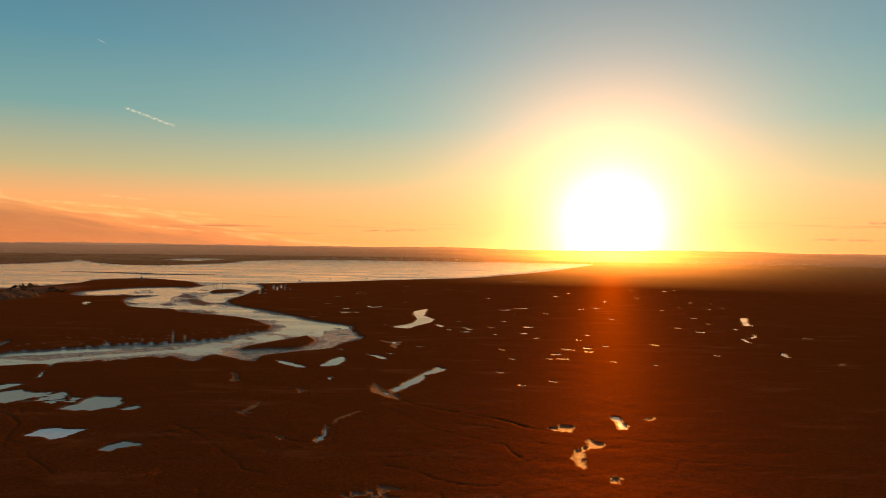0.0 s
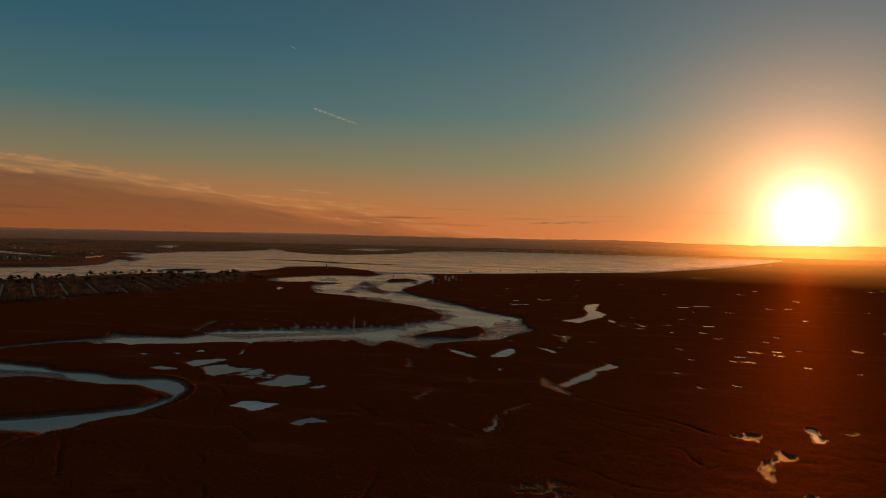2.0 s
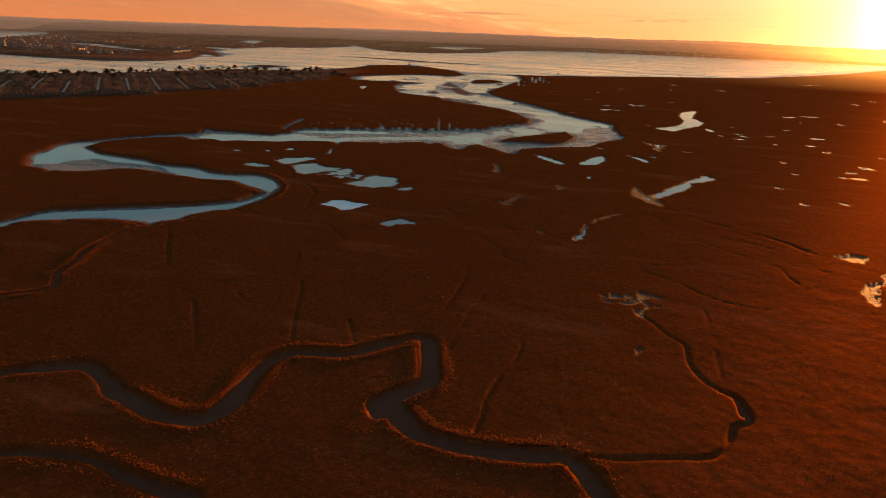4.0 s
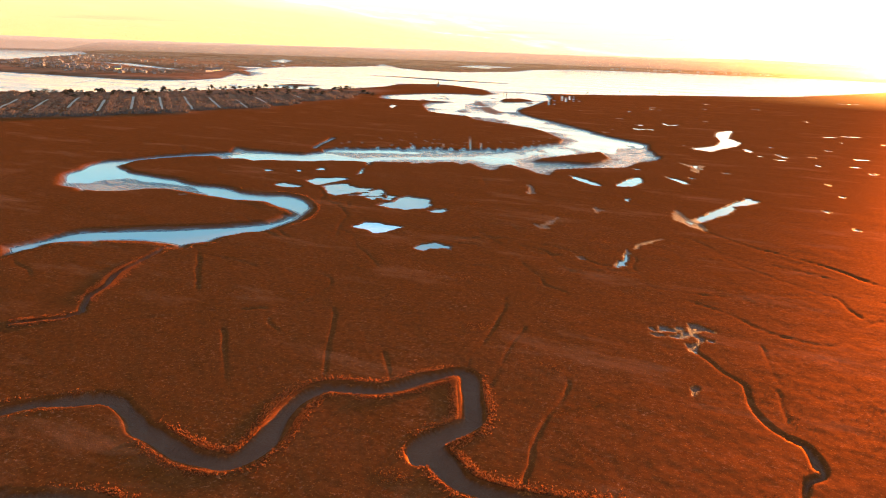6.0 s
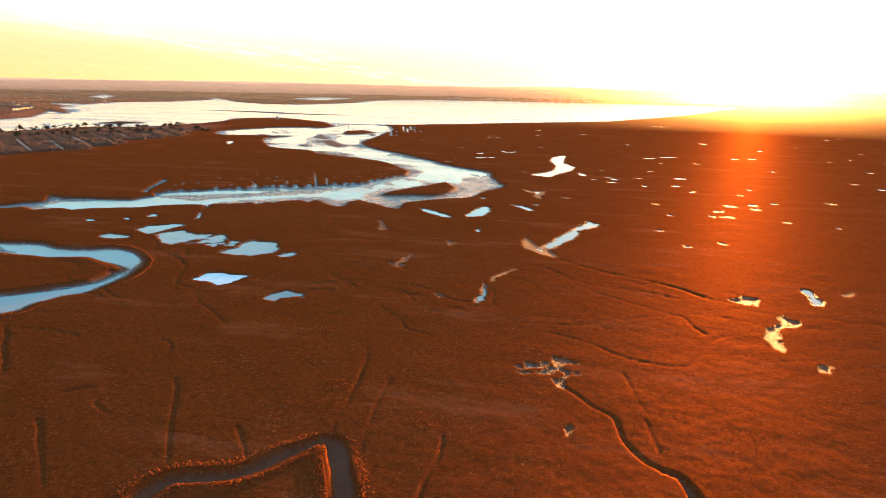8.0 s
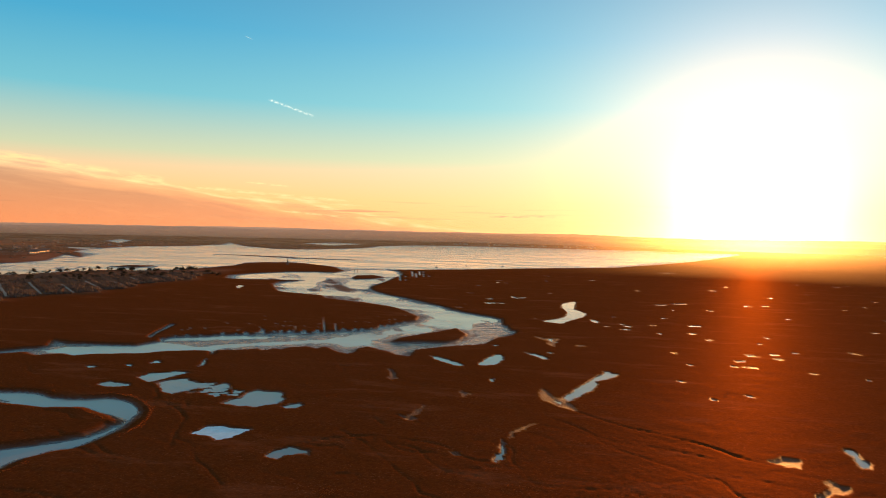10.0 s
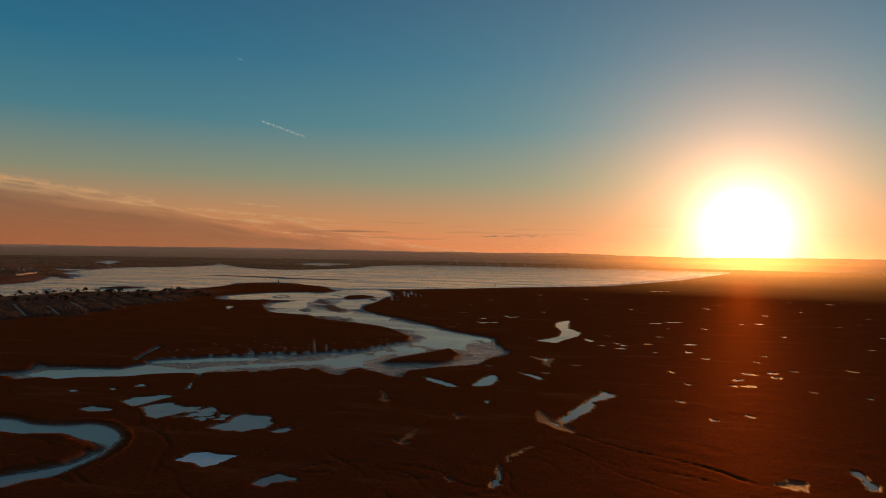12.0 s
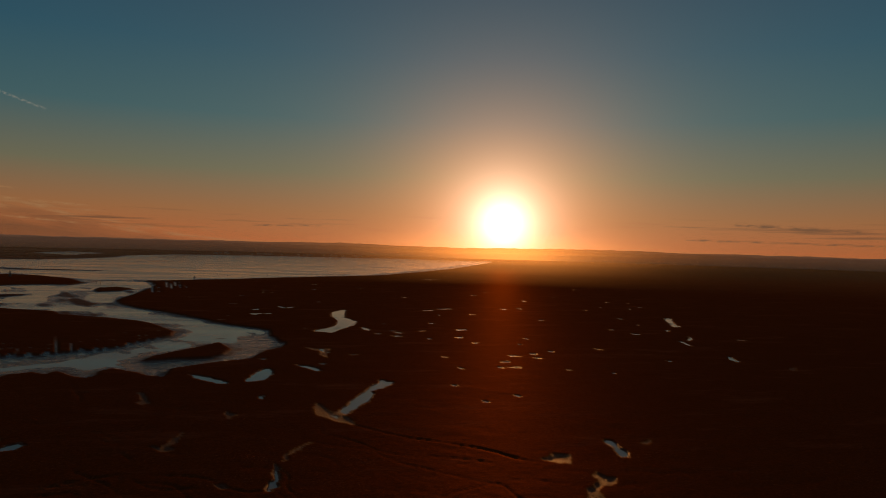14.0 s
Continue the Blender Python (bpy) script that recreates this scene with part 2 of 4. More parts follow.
    dull = node(t, "ShaderNodeBsdfAnisotropic", {"Color": (0.92, 0.275, 0.050, 1), "Roughness": 0.76})
    blend = node(t, "ShaderNodeMixShader", {0: maths(t, "MULTIPLY", dry, maths(t, "MULTIPLY", grain, 0.036)), 1: bsdf.outputs[0], 2: shiny.outputs[0]})
    blend = node(t, "ShaderNodeMixShader", {0: maths(t, "MULTIPLY", dry, maths(t, "MULTIPLY", grain, 0.050)), 1: blend.outputs[0], 2: dull.outputs[0]})
    t.links.new(blend.outputs[0], t.nodes["Material Output"].inputs[0])
    high = maths(t, "ADD", maths(t, "MULTIPLY", tuft, 0.5), noise_at(t, 2.2, 3.0, 0.6))
    bumped(t, bsdf, high, 0.9, 0.6)
    return m


def water_material(name, colour, rough, ripple):
    m, t, bsdf = material(name)
    pos = node(t, "ShaderNodeNewGeometry").outputs["Position"]
    slick = noise_at(t, 0.012, 5.0, 0.6, node(t, "ShaderNodeVectorMath", {0: pos, 1: (0.4, 1.4, 1.0)}, operation="MULTIPLY").outputs[0], 0.7)
    bsdf.inputs["Base Color"].default_value = (*colour, 1)
    t.links.new(maths(t, "MULTIPLY_ADD", maths(t, "MULTIPLY_ADD", slick, 3.0, -1.0, True), 0.16, rough), bsdf.inputs["Roughness"])
    bsdf.inputs["IOR"].default_value = 1.333
    bsdf.inputs["Specular IOR Level"].default_value = 0.5
    wave = noise_at(t, 0.9, 3.0, 0.6)
    b = node(t, "ShaderNodeBump", {"Height": wave, "Distance": 0.12})
    t.links.new(maths(t, "MULTIPLY_ADD", maths(t, "MULTIPLY_ADD", slick, 7.0, -3.3, True), ripple * 4, ripple * 0.4), b.inputs["Strength"])
    t.links.new(b.outputs[0], bsdf.inputs["Normal"])
    return m


def plain_material(name, colour, second, scale, rough=0.8, bump=0.3, per_thing=0.0, distance=0.1):
    """Two tones mixed by grain and by a broader stain; per_thing shifts the tone from one thing to the next."""
    m, t, bsdf = material(name)
    f = maths(t, "MULTIPLY_ADD", noise_at(t, scale, 5.0, 0.6), 2.4, -0.7, True)
    f = maths(t, "ADD", maths(t, "MULTIPLY", f, 0.6), maths(t, "MULTIPLY", noise_at(t, scale * 0.17, 3.0), 0.5), 0.0, True)
    c = mixed(t, f, (*colour, 1), (*second, 1))
    if per_thing:
        r = node(t, "ShaderNodeObjectInfo").outputs["Random"]
        c = node(t, "ShaderNodeHueSaturation", {"Value": maths(t, "MULTIPLY_ADD", r, per_thing, 1.0 - per_thing / 2), "Color": c}).outputs[0]
    t.links.new(c, bsdf.inputs["Base Color"])
    bsdf.inputs["Roughness"].default_value = rough
    bumped(t, bsdf, noise_at(t, scale * 2.0, 4.0), bump, distance)
    return m


def leaf_material(name, dark, light, through_light):
    """Thin blades and leaves: part of the light passes through them."""
    m, t, bsdf = material(name)
    r = node(t, "ShaderNodeNewGeometry").outputs["Random Per Island"]
    c = mixed(t, r, (*dark, 1), (*light, 1))
    c = mixed(t, maths(t, "MULTIPLY_ADD", noise_at(t, 0.05, 4.0), 2.5, -0.8, True), mixed(t, 0.5, c, (*dark, 1)), c)
    t.links.new(c, bsdf.inputs["Base Color"])
    bsdf.inputs["Roughness"].default_value = 0.7
    bsdf.inputs["Specular IOR Level"].default_value = 0.05
    back = node(t, "ShaderNodeBsdfTranslucent", {0: c})
    mix = node(t, "ShaderNodeMixShader", {0: through_light, 1: bsdf.outputs[0], 2: back.outputs[0]})
    t.links.new(mix.outputs[0], t.nodes["Material Output"].inputs[0])
    return m


MARSH = marsh_material()
TIDE = water_material("tidal_water", (0.270, 0.200, 0.145), 0.09, 0.12)
POOL = water_material("pool_water", (0.250, 0.180, 0.125), 0.08, 0.05)
ICE = plain_material("pale_ice", (0.34, 0.44, 0.50), (0.62, 0.72, 0.78), 0.35, 0.28, 0.2)
GRASS = leaf_material("dry_grass", (0.040, 0.011, 0.004), (0.220, 0.070, 0.022), 0.30)
REED = leaf_material("dry_reed", (0.14, 0.038, 0.012), (0.40, 0.125, 0.036), 0.66)
LEAF = leaf_material("evergreen_leaf", (0.018, 0.016, 0.010), (0.075, 0.055, 0.028), 0.25)
SCRUB = leaf_material("bare_scrub", (0.10, 0.066, 0.050), (0.25, 0.165, 0.12), 0.25)
WALL = plain_material("pale_render", (0.14, 0.125, 0.11), (0.27, 0.24, 0.21), 0.8, 0.8, 0.1, 0.7)
ROOF = plain_material("roof_slate", (0.07, 0.05, 0.045), (0.14, 0.09, 0.075), 1.2, 0.7, 0.3, 0.7)
STONE = plain_material("weathered_stone", (0.06, 0.05, 0.045), (0.13, 0.11, 0.09), 1.5, 0.85, 0.4)
TIMBER = plain_material("wet_timber", (0.035, 0.028, 0.022), (0.09, 0.07, 0.055), 4.0, 0.7, 0.5)
TRACK = plain_material("pale_sand", (0.16, 0.115, 0.085), (0.28, 0.21, 0.155), 0.6, 0.9, 0.3)
BARK = plain_material("bark", (0.05, 0.035, 0.025), (0.12, 0.085, 0.06), 3.0, 0.9, 0.6)


def glint_window_material():
    m, t, bsdf = material("glint_window")
    bsdf.inputs["Base Color"].default_value = (0.3, 0.15, 0.05, 1)
    # orange emission put into the panes to imitate the low sun's glint
    bsdf.inputs["Emission Color"].default_value = (1.0, 0.30, 0.06, 1)
    bsdf.inputs["Emission Strength"].default_value = 3.0
    return m


GLINT = glint_window_material()


def painted_haze_material(name, foot, far_side, sun_side, low, high):
    """Distant ridges with evening haze painted as emission: dark land at the foot, paler upwards, warmer towards the
    sunset.
    """
    m, t, bsdf = material(name)
    xyz = node(t, "ShaderNodeSeparateXYZ", {0: node(t, "ShaderNodeNewGeometry").outputs["Position"]})
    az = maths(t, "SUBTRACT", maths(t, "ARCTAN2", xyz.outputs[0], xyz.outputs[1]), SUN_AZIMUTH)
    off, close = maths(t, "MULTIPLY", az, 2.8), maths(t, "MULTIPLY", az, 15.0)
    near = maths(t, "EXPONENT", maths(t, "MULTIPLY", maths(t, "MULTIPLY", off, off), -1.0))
    painted_glare = maths(t, "EXPONENT", maths(t, "MULTIPLY", maths(t, "MULTIPLY", close, close), -1.0))
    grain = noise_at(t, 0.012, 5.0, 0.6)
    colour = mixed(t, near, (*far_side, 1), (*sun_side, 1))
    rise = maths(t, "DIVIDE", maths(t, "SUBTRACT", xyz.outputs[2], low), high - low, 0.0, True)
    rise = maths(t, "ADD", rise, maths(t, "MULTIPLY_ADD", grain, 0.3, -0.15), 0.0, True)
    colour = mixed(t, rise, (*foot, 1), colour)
    # sun glare painted over the ridges around the sun's azimuth
    colour = mixed(t, maths(t, "MULTIPLY", painted_glare, 0.8), colour, (1.9, 0.75, 0.22, 1))
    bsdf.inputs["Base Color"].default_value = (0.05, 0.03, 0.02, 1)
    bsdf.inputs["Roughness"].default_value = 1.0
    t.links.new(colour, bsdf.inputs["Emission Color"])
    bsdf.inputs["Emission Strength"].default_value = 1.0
    return m


def haze_sheet_material():
    """Translucent sheet standing in for haze: passes most light and scatters a little of the low sun forward."""
    m, t, _ = material("haze_sheet")
    pos = node(t, "ShaderNodeNewGeometry").outputs["Position"]
    z = node(t, "ShaderNodeSeparateXYZ", {0: pos}).outputs[2]
    lift = maths(t, "DIVIDE", z, 48.0, 0.0, True)
    fade = maths(t, "DIVIDE", maths(t, "SUBTRACT", 150.0, z), 110.0, 0.0, True)
    drift = maths(t, "MULTIPLY_ADD", noise_at(t, 0.0016, 3.0, 0.5), 0.8, 0.6)
    thick = maths(t, "MULTIPLY", maths(t, "MULTIPLY", maths(t, "MULTIPLY", lift, fade), drift), HAZE_DENSITY)
    soft = node(t, "ShaderNodeBsdfTranslucent", {0: (0.62, 0.72, 0.85, 1)})
    beam = node(t, "ShaderNodeBsdfRefraction", {0: (1.0, 0.8, 0.6, 1), "IOR": 1.25, "Roughness": 0.75})
    scatter = node(t, "ShaderNodeMixShader", {0: 0.4, 1: soft.outputs[0], 2: beam.outputs[0]})
    mix = node(t, "ShaderNodeMixShader", {0: thick, 1: node(t, "ShaderNodeBsdfTransparent").outputs[0], 2: scatter.outputs[0]})
    t.links.new(mix.outputs[0], t.nodes["Material Output"].inputs[0])
    return m


HAZE_DENSITY = 0.032
HAZE_SHEET = haze_sheet_material()
# both ridges glow by themselves to imitate haze in front of them
HAZE_FAR = painted_haze_material("far_painted_haze", (0.085, 0.052, 0.041), (0.160, 0.098, 0.076), (0.42, 0.145, 0.045), 45.0, 85.0)
HAZE_NEAR = painted_haze_material("nearer_painted_haze", (0.034, 0.021, 0.017), (0.085, 0.053, 0.044), (0.22, 0.070, 0.022), 2.0, 68.0)
PAINT = plain_material("boat_paint", (0.05, 0.05, 0.055), (0.12, 0.11, 0.11), 1.0, 0.5, 0.1)


# ---------------------------------------------------------------- the plan of the marsh, in metres
# banks of the winding river, round both bends, and of the estuary that it joins
RIVER_NORTH = [
    (-318, 477), (-321, 465), (-340, 462), (-355, 462), (-366, 459), (-384, 465), (-381, 456), (-371, 441), (-380, 428), (-389, 415),
    (-395, 402), (-400, 389), (-402, 378), (-405, 368), (-410, 362), (-410, 351), (-407, 340), (-397, 327), (-396, 320), (-392, 311),
    (-384, 301), (-363, 282), (-350, 282), (-338, 276), (-333, 275), (-336, 282), (-330, 282), (-322, 288), (-316, 294), (-314, 302),
    (-306, 307), (-294, 307), (-280, 305), (-268, 304), (-255, 303), (-248, 306), (-239, 308), (-228, 302), (-218, 296), (-214, 293),
]
RIVER_TONGUE = [
    (-217, 295), (-215, 285), (-215, 276), (-220, 269), (-225, 264), (-232, 257), (-241, 250), (-251, 243), (-259, 236), (-268, 229),
    (-273, 223), (-275, 216), (-275, 208), (-276, 201), (-278, 189),
]
RIVER_SOUTH = [
    (-259, 176), (-261, 191), (-259, 196), (-261, 202), (-257, 206), (-252, 209), (-247, 206), (-245, 208), (-248, 212), (-234, 219),
    (-222, 221), (-216, 218), (-211, 221), (-213, 227), (-211, 231), (-209, 230), (-208, 235), (-209, 240), (-208, 246), (-206, 253),
    (-201, 257), (-199, 264), (-199, 275), (-198, 283), (-200, 293), (-204, 304), (-216, 320), (-226, 328), (-237, 333), (-245, 333),
    (-251, 328), (-259, 327), (-266, 326), (-277, 332), (-289, 333), (-299, 330), (-310, 331), (-322, 337), (-335, 337), (-347, 338),
    (-360, 339), (-371, 344), (-385, 352),
]
RIVER_INNER = [
    (-385, 355), (-391, 370), (-385, 389), (-375, 405), (-364, 415), (-351, 406), (-341, 418), (-328, 414), (-320, 423), (-306, 429),
    (-293, 434),
]
ESTUARY_BANK = [
    (-320, 492), (-316, 506), (-300, 514), (-286, 527), (-269, 535), (-251, 552), (-228, 559), (-210, 580), (-200, 579), (-189, 594),
    (-182, 621), (-173, 646), (-167, 660), (-170, 688),
]
ESTUARY_WEST = [
    (-183, 709), (-205, 748), (-227, 771), (-257, 792), (-282, 804), (-313, 820), (-331, 852), (-355, 860), (-380, 870), (-402, 883),
    (-433, 939), (-457, 986), (-469, 1035), (-451, 1071), (-473, 1065), (-507, 1062), (-552, 1049), (-573, 1063), (-600, 1121), (-593, 1174),
    (-556, 1267), (-509, 1299), (-473, 1295), (-470, 1347),
]
ESTUARY_EAST = [
    (-438, 1527), (-405, 1477), (-370, 1412), (-337, 1311), (-326, 1204), (-315, 1085), (-310, 1007), (-304, 984), (-286, 943), (-251, 893),
    (-221, 864), (-173, 802), (-132, 744), (-125, 738), (-99, 714), (-89, 702),
]
ESTUARY_SOUTH = [
    (-85, 664), (-79, 651), (-74, 626), (-69, 625), (-70, 599), (-80, 579), (-84, 563), (-86, 546), (-93, 538), (-108, 528), (-122, 514),
    (-130, 505), (-130, 494), (-128, 477), (-138, 481), (-150, 493), (-158, 499), (-166, 505), (-170, 497), (-167, 481), (-170, 474),
    (-179, 479), (-194, 496), (-197, 486), (-206, 492), (-215, 486), (-217, 475), (-224, 477), (-228, 465), (-234, 473), (-242, 465),
    (-251, 462), (-255, 459), (-249, 445), (-250, 439), (-262, 455), (-270, 453), (-284, 446), (-290, 440),
]
# drains notched into the estuary's north bank: mouth and head
TEETH = [
    (-313, 500, -317, 510), (-306, 505, -313, 519), (-298, 511, -302, 520), (-285, 520, -293, 537), (-277, 525, -281, 535), (-271, 530, -278, 546), (-264, 535, -268, 545), (-261, 537, -276, 572),
    (-253, 542, -260, 559), (-249, 545, -256, 564), (-243, 549, -250, 566), (-240, 551, -257, 594), (-234, 555, -239, 570), (-225, 562, -229, 574), (-220, 565, -265, 686), (-212, 571, -231, 623),
    (-207, 574, -213, 592), (-199, 580, -203, 593), (-194, 583, -197, 595), (-187, 588, -191, 599), (-183, 603, -189, 622), (-180, 614, -183, 627), (-175, 626, -179, 639), (-171, 639, -174, 652),
]
# near and far shore of the bay
BAY_NEAR = [
    (-985, 737), (-941, 794), (-893, 854), (-870, 951), (-854, 1076), (-834, 1133), (-782, 1148), (-742, 1203), (-733, 1276), (-727, 1386),
    (-754, 1501), (-743, 1563), (-696, 1593), (-648, 1583), (-583, 1524), (-540, 1481), (-475, 1360), (-440, 1430), (-426, 1491),
    (-400, 1445), (-353, 1476), (-258, 1555), (-151, 1673), (-23, 1783), (96, 1899), (240, 2200), (385, 2533), (577, 3067), (802, 3723),
]
BAY_FAR = [
    (874, 4021), (620, 4010), (336, 4180), (-15, 4200), (-348, 4170), (-663, 4120), (-895, 3950), (-1010, 3500), (-953, 3021),
    (-1048, 2647), (-1168, 2594), (-1384, 2787), (-1792, 3387), (-1589, 2923), (-1575, 2619), (-1640, 2350), (-1560, 2000), (-1440, 1800),
    (-1330, 1690), (-1208, 1538), (-1259, 1578), (-1340, 1644), (-1145, 1345), (-1123, 1229), (-1156, 1168), (-1204, 1125), (-1331, 1126),
    (-1498, 1124), (-2000, 1080), (-2700, 1250), (-2700, 700), (-1500, 520),
]
# open sea behind the town, and the town lagoon
SEA = [
    (-3745, 3199), (-3235, 2787), (-2917, 2460), (-2731, 2207), (-2447, 1840), (-2236, 1532), (-4600, 900), (-4900, 500), (-4850, 855), (-4628, 1684), (-4265, 2463), (-3984, 2895),
]
TOWN_LAGOON = [
    (-2077, 1782), (-2071, 1868), (-1968, 1892), (-1791, 1790), (-1635, 1700), (-1519, 1678), (-1541, 1601), (-1764, 1694), (-1979, 1785),
]
ISLANDS = [
    [(-156, 537), (-153, 553), (-144, 573), (-131, 598), (-121, 621), (-115, 604), (-108, 587), (-110, 564), (-116, 547), (-137, 543), (-149, 538)],
    [(-391, 1169), (-405, 1233), (-383, 1258), (-350, 1215), (-357, 1171), (-378, 1148),],
    [(-1023, 1925), (-941, 1920), (-748, 1858), (-597, 1852), (-709, 1836), (-876, 1876)],
    [(-900, 1236), (-900, 1287), (-846, 1301), (-848, 1249),],
]
FAR_WATERS = [
    [(-2192, 2940), (-2492, 3484), (-2214, 3190), (-1909, 2670)],
    [(-1466, 3589), (-1479, 4125), (-1202, 3875), (-1181, 3286)],
    [(-1732, 2107), (-1575, 2129), (-1523, 1926)],
]

SHOALS = [
    [(-367, 291), (-357, 301), (-352, 324), (-301, 323), (-280, 313), (-307, 304), (-332, 282), (-335, 277)],
    [(-112, 664), (-90, 679), (-69, 611), (-85, 572), (-116, 526), (-134, 512), (-104, 556), (-107, 600)],
    [(-168, 524), (-161, 532), (-145, 523), (-123, 538), (-117, 529), (-133, 501), (-142, 487)],
    [(-315, 483), (-251, 520), (-196, 566), (-169, 676), (-153, 667), (-178, 590), (-208, 531), (-278, 476)],
    [(-160, 1690), (-30, 1830), (80, 1960), (215, 2300), (350, 2640), (540, 3180), (590, 3060), (400, 2540), (250, 2200), (100, 1900), (-20, 1790), (-150, 1672)],
    [(-412, 1047), (-420, 1177), (-378, 1114), (-358, 1013), (-325, 955), (-300, 979), (-323, 923), (-367, 952)],
]
TIDE_LEVEL, POOL_LEVEL = -1.30, -0.28
RNG = np.random.default_rng(7)


def lattice(ix, iy, seed):
    h = (ix.astype(np.int64) * 374761393 + iy.astype(np.int64) * 668265263 + seed * 974634777) & 0x7FFFFFFF
    h = ((h ^ (h >> 13)) * 1274126177) & 0x7FFFFFFF
    return ((h ^ (h >> 16)) & 0xFFFF) / 65535.0


def soft_noise(x, y, size, seed=0, octaves=3):
    """Smooth noise from -1 to 1 with features of that size in metres."""
    total, amp, norm = np.zeros_like(x), 1.0, 0.0
    for k in range(octaves):
        u, v = x / size * 2**k, y / size * 2**k
        iu, iv = np.floor(u), np.floor(v)
        fu, fv = u - iu, v - iv
        fu, fv = fu * fu * (3 - 2 * fu), fv * fv * (3 - 2 * fv)
        a = lattice(iu, iv, seed + k) * (1 - fu) + lattice(iu + 1, iv, seed + k) * fu
        b = lattice(iu, iv + 1, seed + k) * (1 - fu) + lattice(iu + 1, iv + 1, seed + k) * fu
        total += amp * ((a * (1 - fv) + b * fv) * 2 - 1)
        norm += amp
        amp *= 0.5
    return total / norm


def step(a, b, x):
    f = np.clip((x - a) / (b - a), 0, 1)
    return f * f * (3 - 2 * f)


def near_box(x, y, pts, margin):
    p = np.array([q[:2] for q in pts], float)
    lo, hi = p.min(0) - margin, p.max(0) + margin
    return np.nonzero((x > lo[0]) & (x < hi[0]) & (y > lo[1]) & (y < hi[1]))[0]


def line_distance(x, y, pts, closed=False):
    """Distance to a polyline, and how often a ray to the east crosses it."""
    p = np.array(pts, float)
    q = np.roll(p, -1, 0) if closed else p[1:]
    best, odd = np.full(len(x), 1e12), np.zeros(len(x), bool)
    for (ax, ay), (bx, by) in zip(p if closed else p[:-1], q):
        dx, dy = bx - ax, by - ay
        f = np.clip(((x - ax) * dx + (y - ay) * dy) / max(dx * dx + dy * dy, 1e-9), 0, 1)
        best = np.minimum(best, (x - ax - f * dx) ** 2 + (y - ay - f * dy) ** 2)
        if closed and ay != by:
            odd ^= ((ay > y) != (by > y)) & (x < dx * (y - ay) / dy + ax)
    return np.sqrt(best), odd


def area_distance(x, y, pts, margin=60.0):
    """Signed distance to an outline, negative inside; far outside simply large."""
    out = np.full(len(x), 1e3)
    i = near_box(x, y, pts, margin)
    if len(i):
        d, inside = line_distance(x[i], y[i], pts, True)
        out[i] = np.where(inside, -d, d)
    return out


POOLS, MUDDY, CREEKS = [], [], []


def pool(pts):
    POOLS.append(pts)


def muddy_pool(pts):
    """A pool that the tide has left as wet mud with a little water."""
    POOLS.append(pts)
    MUDDY.append(pts)


def creek(half, depth, pts):
    CREEKS.append((half, depth, flowing(pts) if len(pts) > 2 else pts))


def streak_pool(x0, y0, x1, y1, wide=1.0):
    """A long narrow pool between two ends, with an uneven outline."""
    length = max(math.hypot(x1 - x0, y1 - y0), 3.0)
    ux, uy = (x1 - x0) / length, (y1 - y0) / length
    half = wide * min(3.0, 0.7 + (x0 * x0 + y0 * y0) * 4e-6)
    cx, cy = (x0 + x1) / 2, (y0 + y1) / 2
    outline = []
    for a in np.linspace(0, 2 * math.pi, 11)[:-1]:
        u, v = length / 2 * math.cos(a) * RNG.uniform(0.85, 1.15), half * math.sin(a) * RNG.uniform(0.5, 1.3)
        outline.append((cx + u * ux - v * uy, cy + u * uy + v * ux))
    pool(outline)


def flowing(pts, cuts=5):
    """A smooth course through the points."""
    p = np.array([pts[0], *pts, pts[-1]], float)
    out = []
    for a, b, c, d in zip(p[:-3], p[1:-2], p[2:-1], p[3:]):
        for f in np.arange(cuts) / cuts:
            out.append(tuple(0.5 * (2 * b + (c - a) * f + (2 * a - 5 * b + 4 * c - d) * f * f + (3 * b - a - 3 * c + d) * f**3)))
    return out + [tuple(p[-1])]


pool([(-262, 350), (-263, 354), (-260, 357), (-252, 356), (-247, 355), (-246, 352), (-252, 348), (-258, 349)])
pool([(-254, 369), (-254, 376), (-253, 383), (-238, 392), (-235, 388), (-238, 381), (-239, 370), (-242, 362), (-247, 365)])
pool([(-236, 362), (-236, 368), (-228, 375), (-219, 368), (-215, 365), (-210, 355), (-213, 349), (-216, 342), (-222, 345)])
pool([(-203, 359), (-204, 367), (-201, 369), (-196, 363), (-198, 358)])
pool([(-184, 333), (-182, 345), (-182, 353), (-180, 361), (-174, 360), (-168, 360), (-160, 348), (-160, 340), (-164, 335), (-168, 330), (-177, 331)])
pool([(-155, 334), (-153, 338), (-150, 343), (-148, 338), (-149, 333), (-152, 332)])
pool([(-132, 267), (-132, 274), (-128, 280), (-123, 278), (-119, 277), (-118, 273), (-121, 273), (-125, 271), (-127, 267)])
pool([(-271, 406), (-272, 416), (-269, 415), (-266, 409)])
pool([(-280, 398), (-278, 401), (-275, 398), (-276, 395)])
pool([(-237, 403), (-245, 422), (-247, 429), (-239, 413)])
muddy_pool([(-131, 432), (-130, 432), (-124, 423), (-120, 410), (-123, 406), (-126, 422)])
muddy_pool([(-99, 334), (-95, 332), (-95, 338), (-94, 345), (-92, 354), (-92, 345), (-93, 335), (-92, 329), (-95, 328)])
muddy_pool([(-80, 388), (-78, 386), (-75, 383), (-77, 376)])
muddy_pool([(-68, 290), (-66, 290), (-64, 286), (-66, 286)])
pool([(-51, 283), (-51, 293), (-51, 303), (-51, 310), (-50, 301), (-49, 292), (-47, 285)])
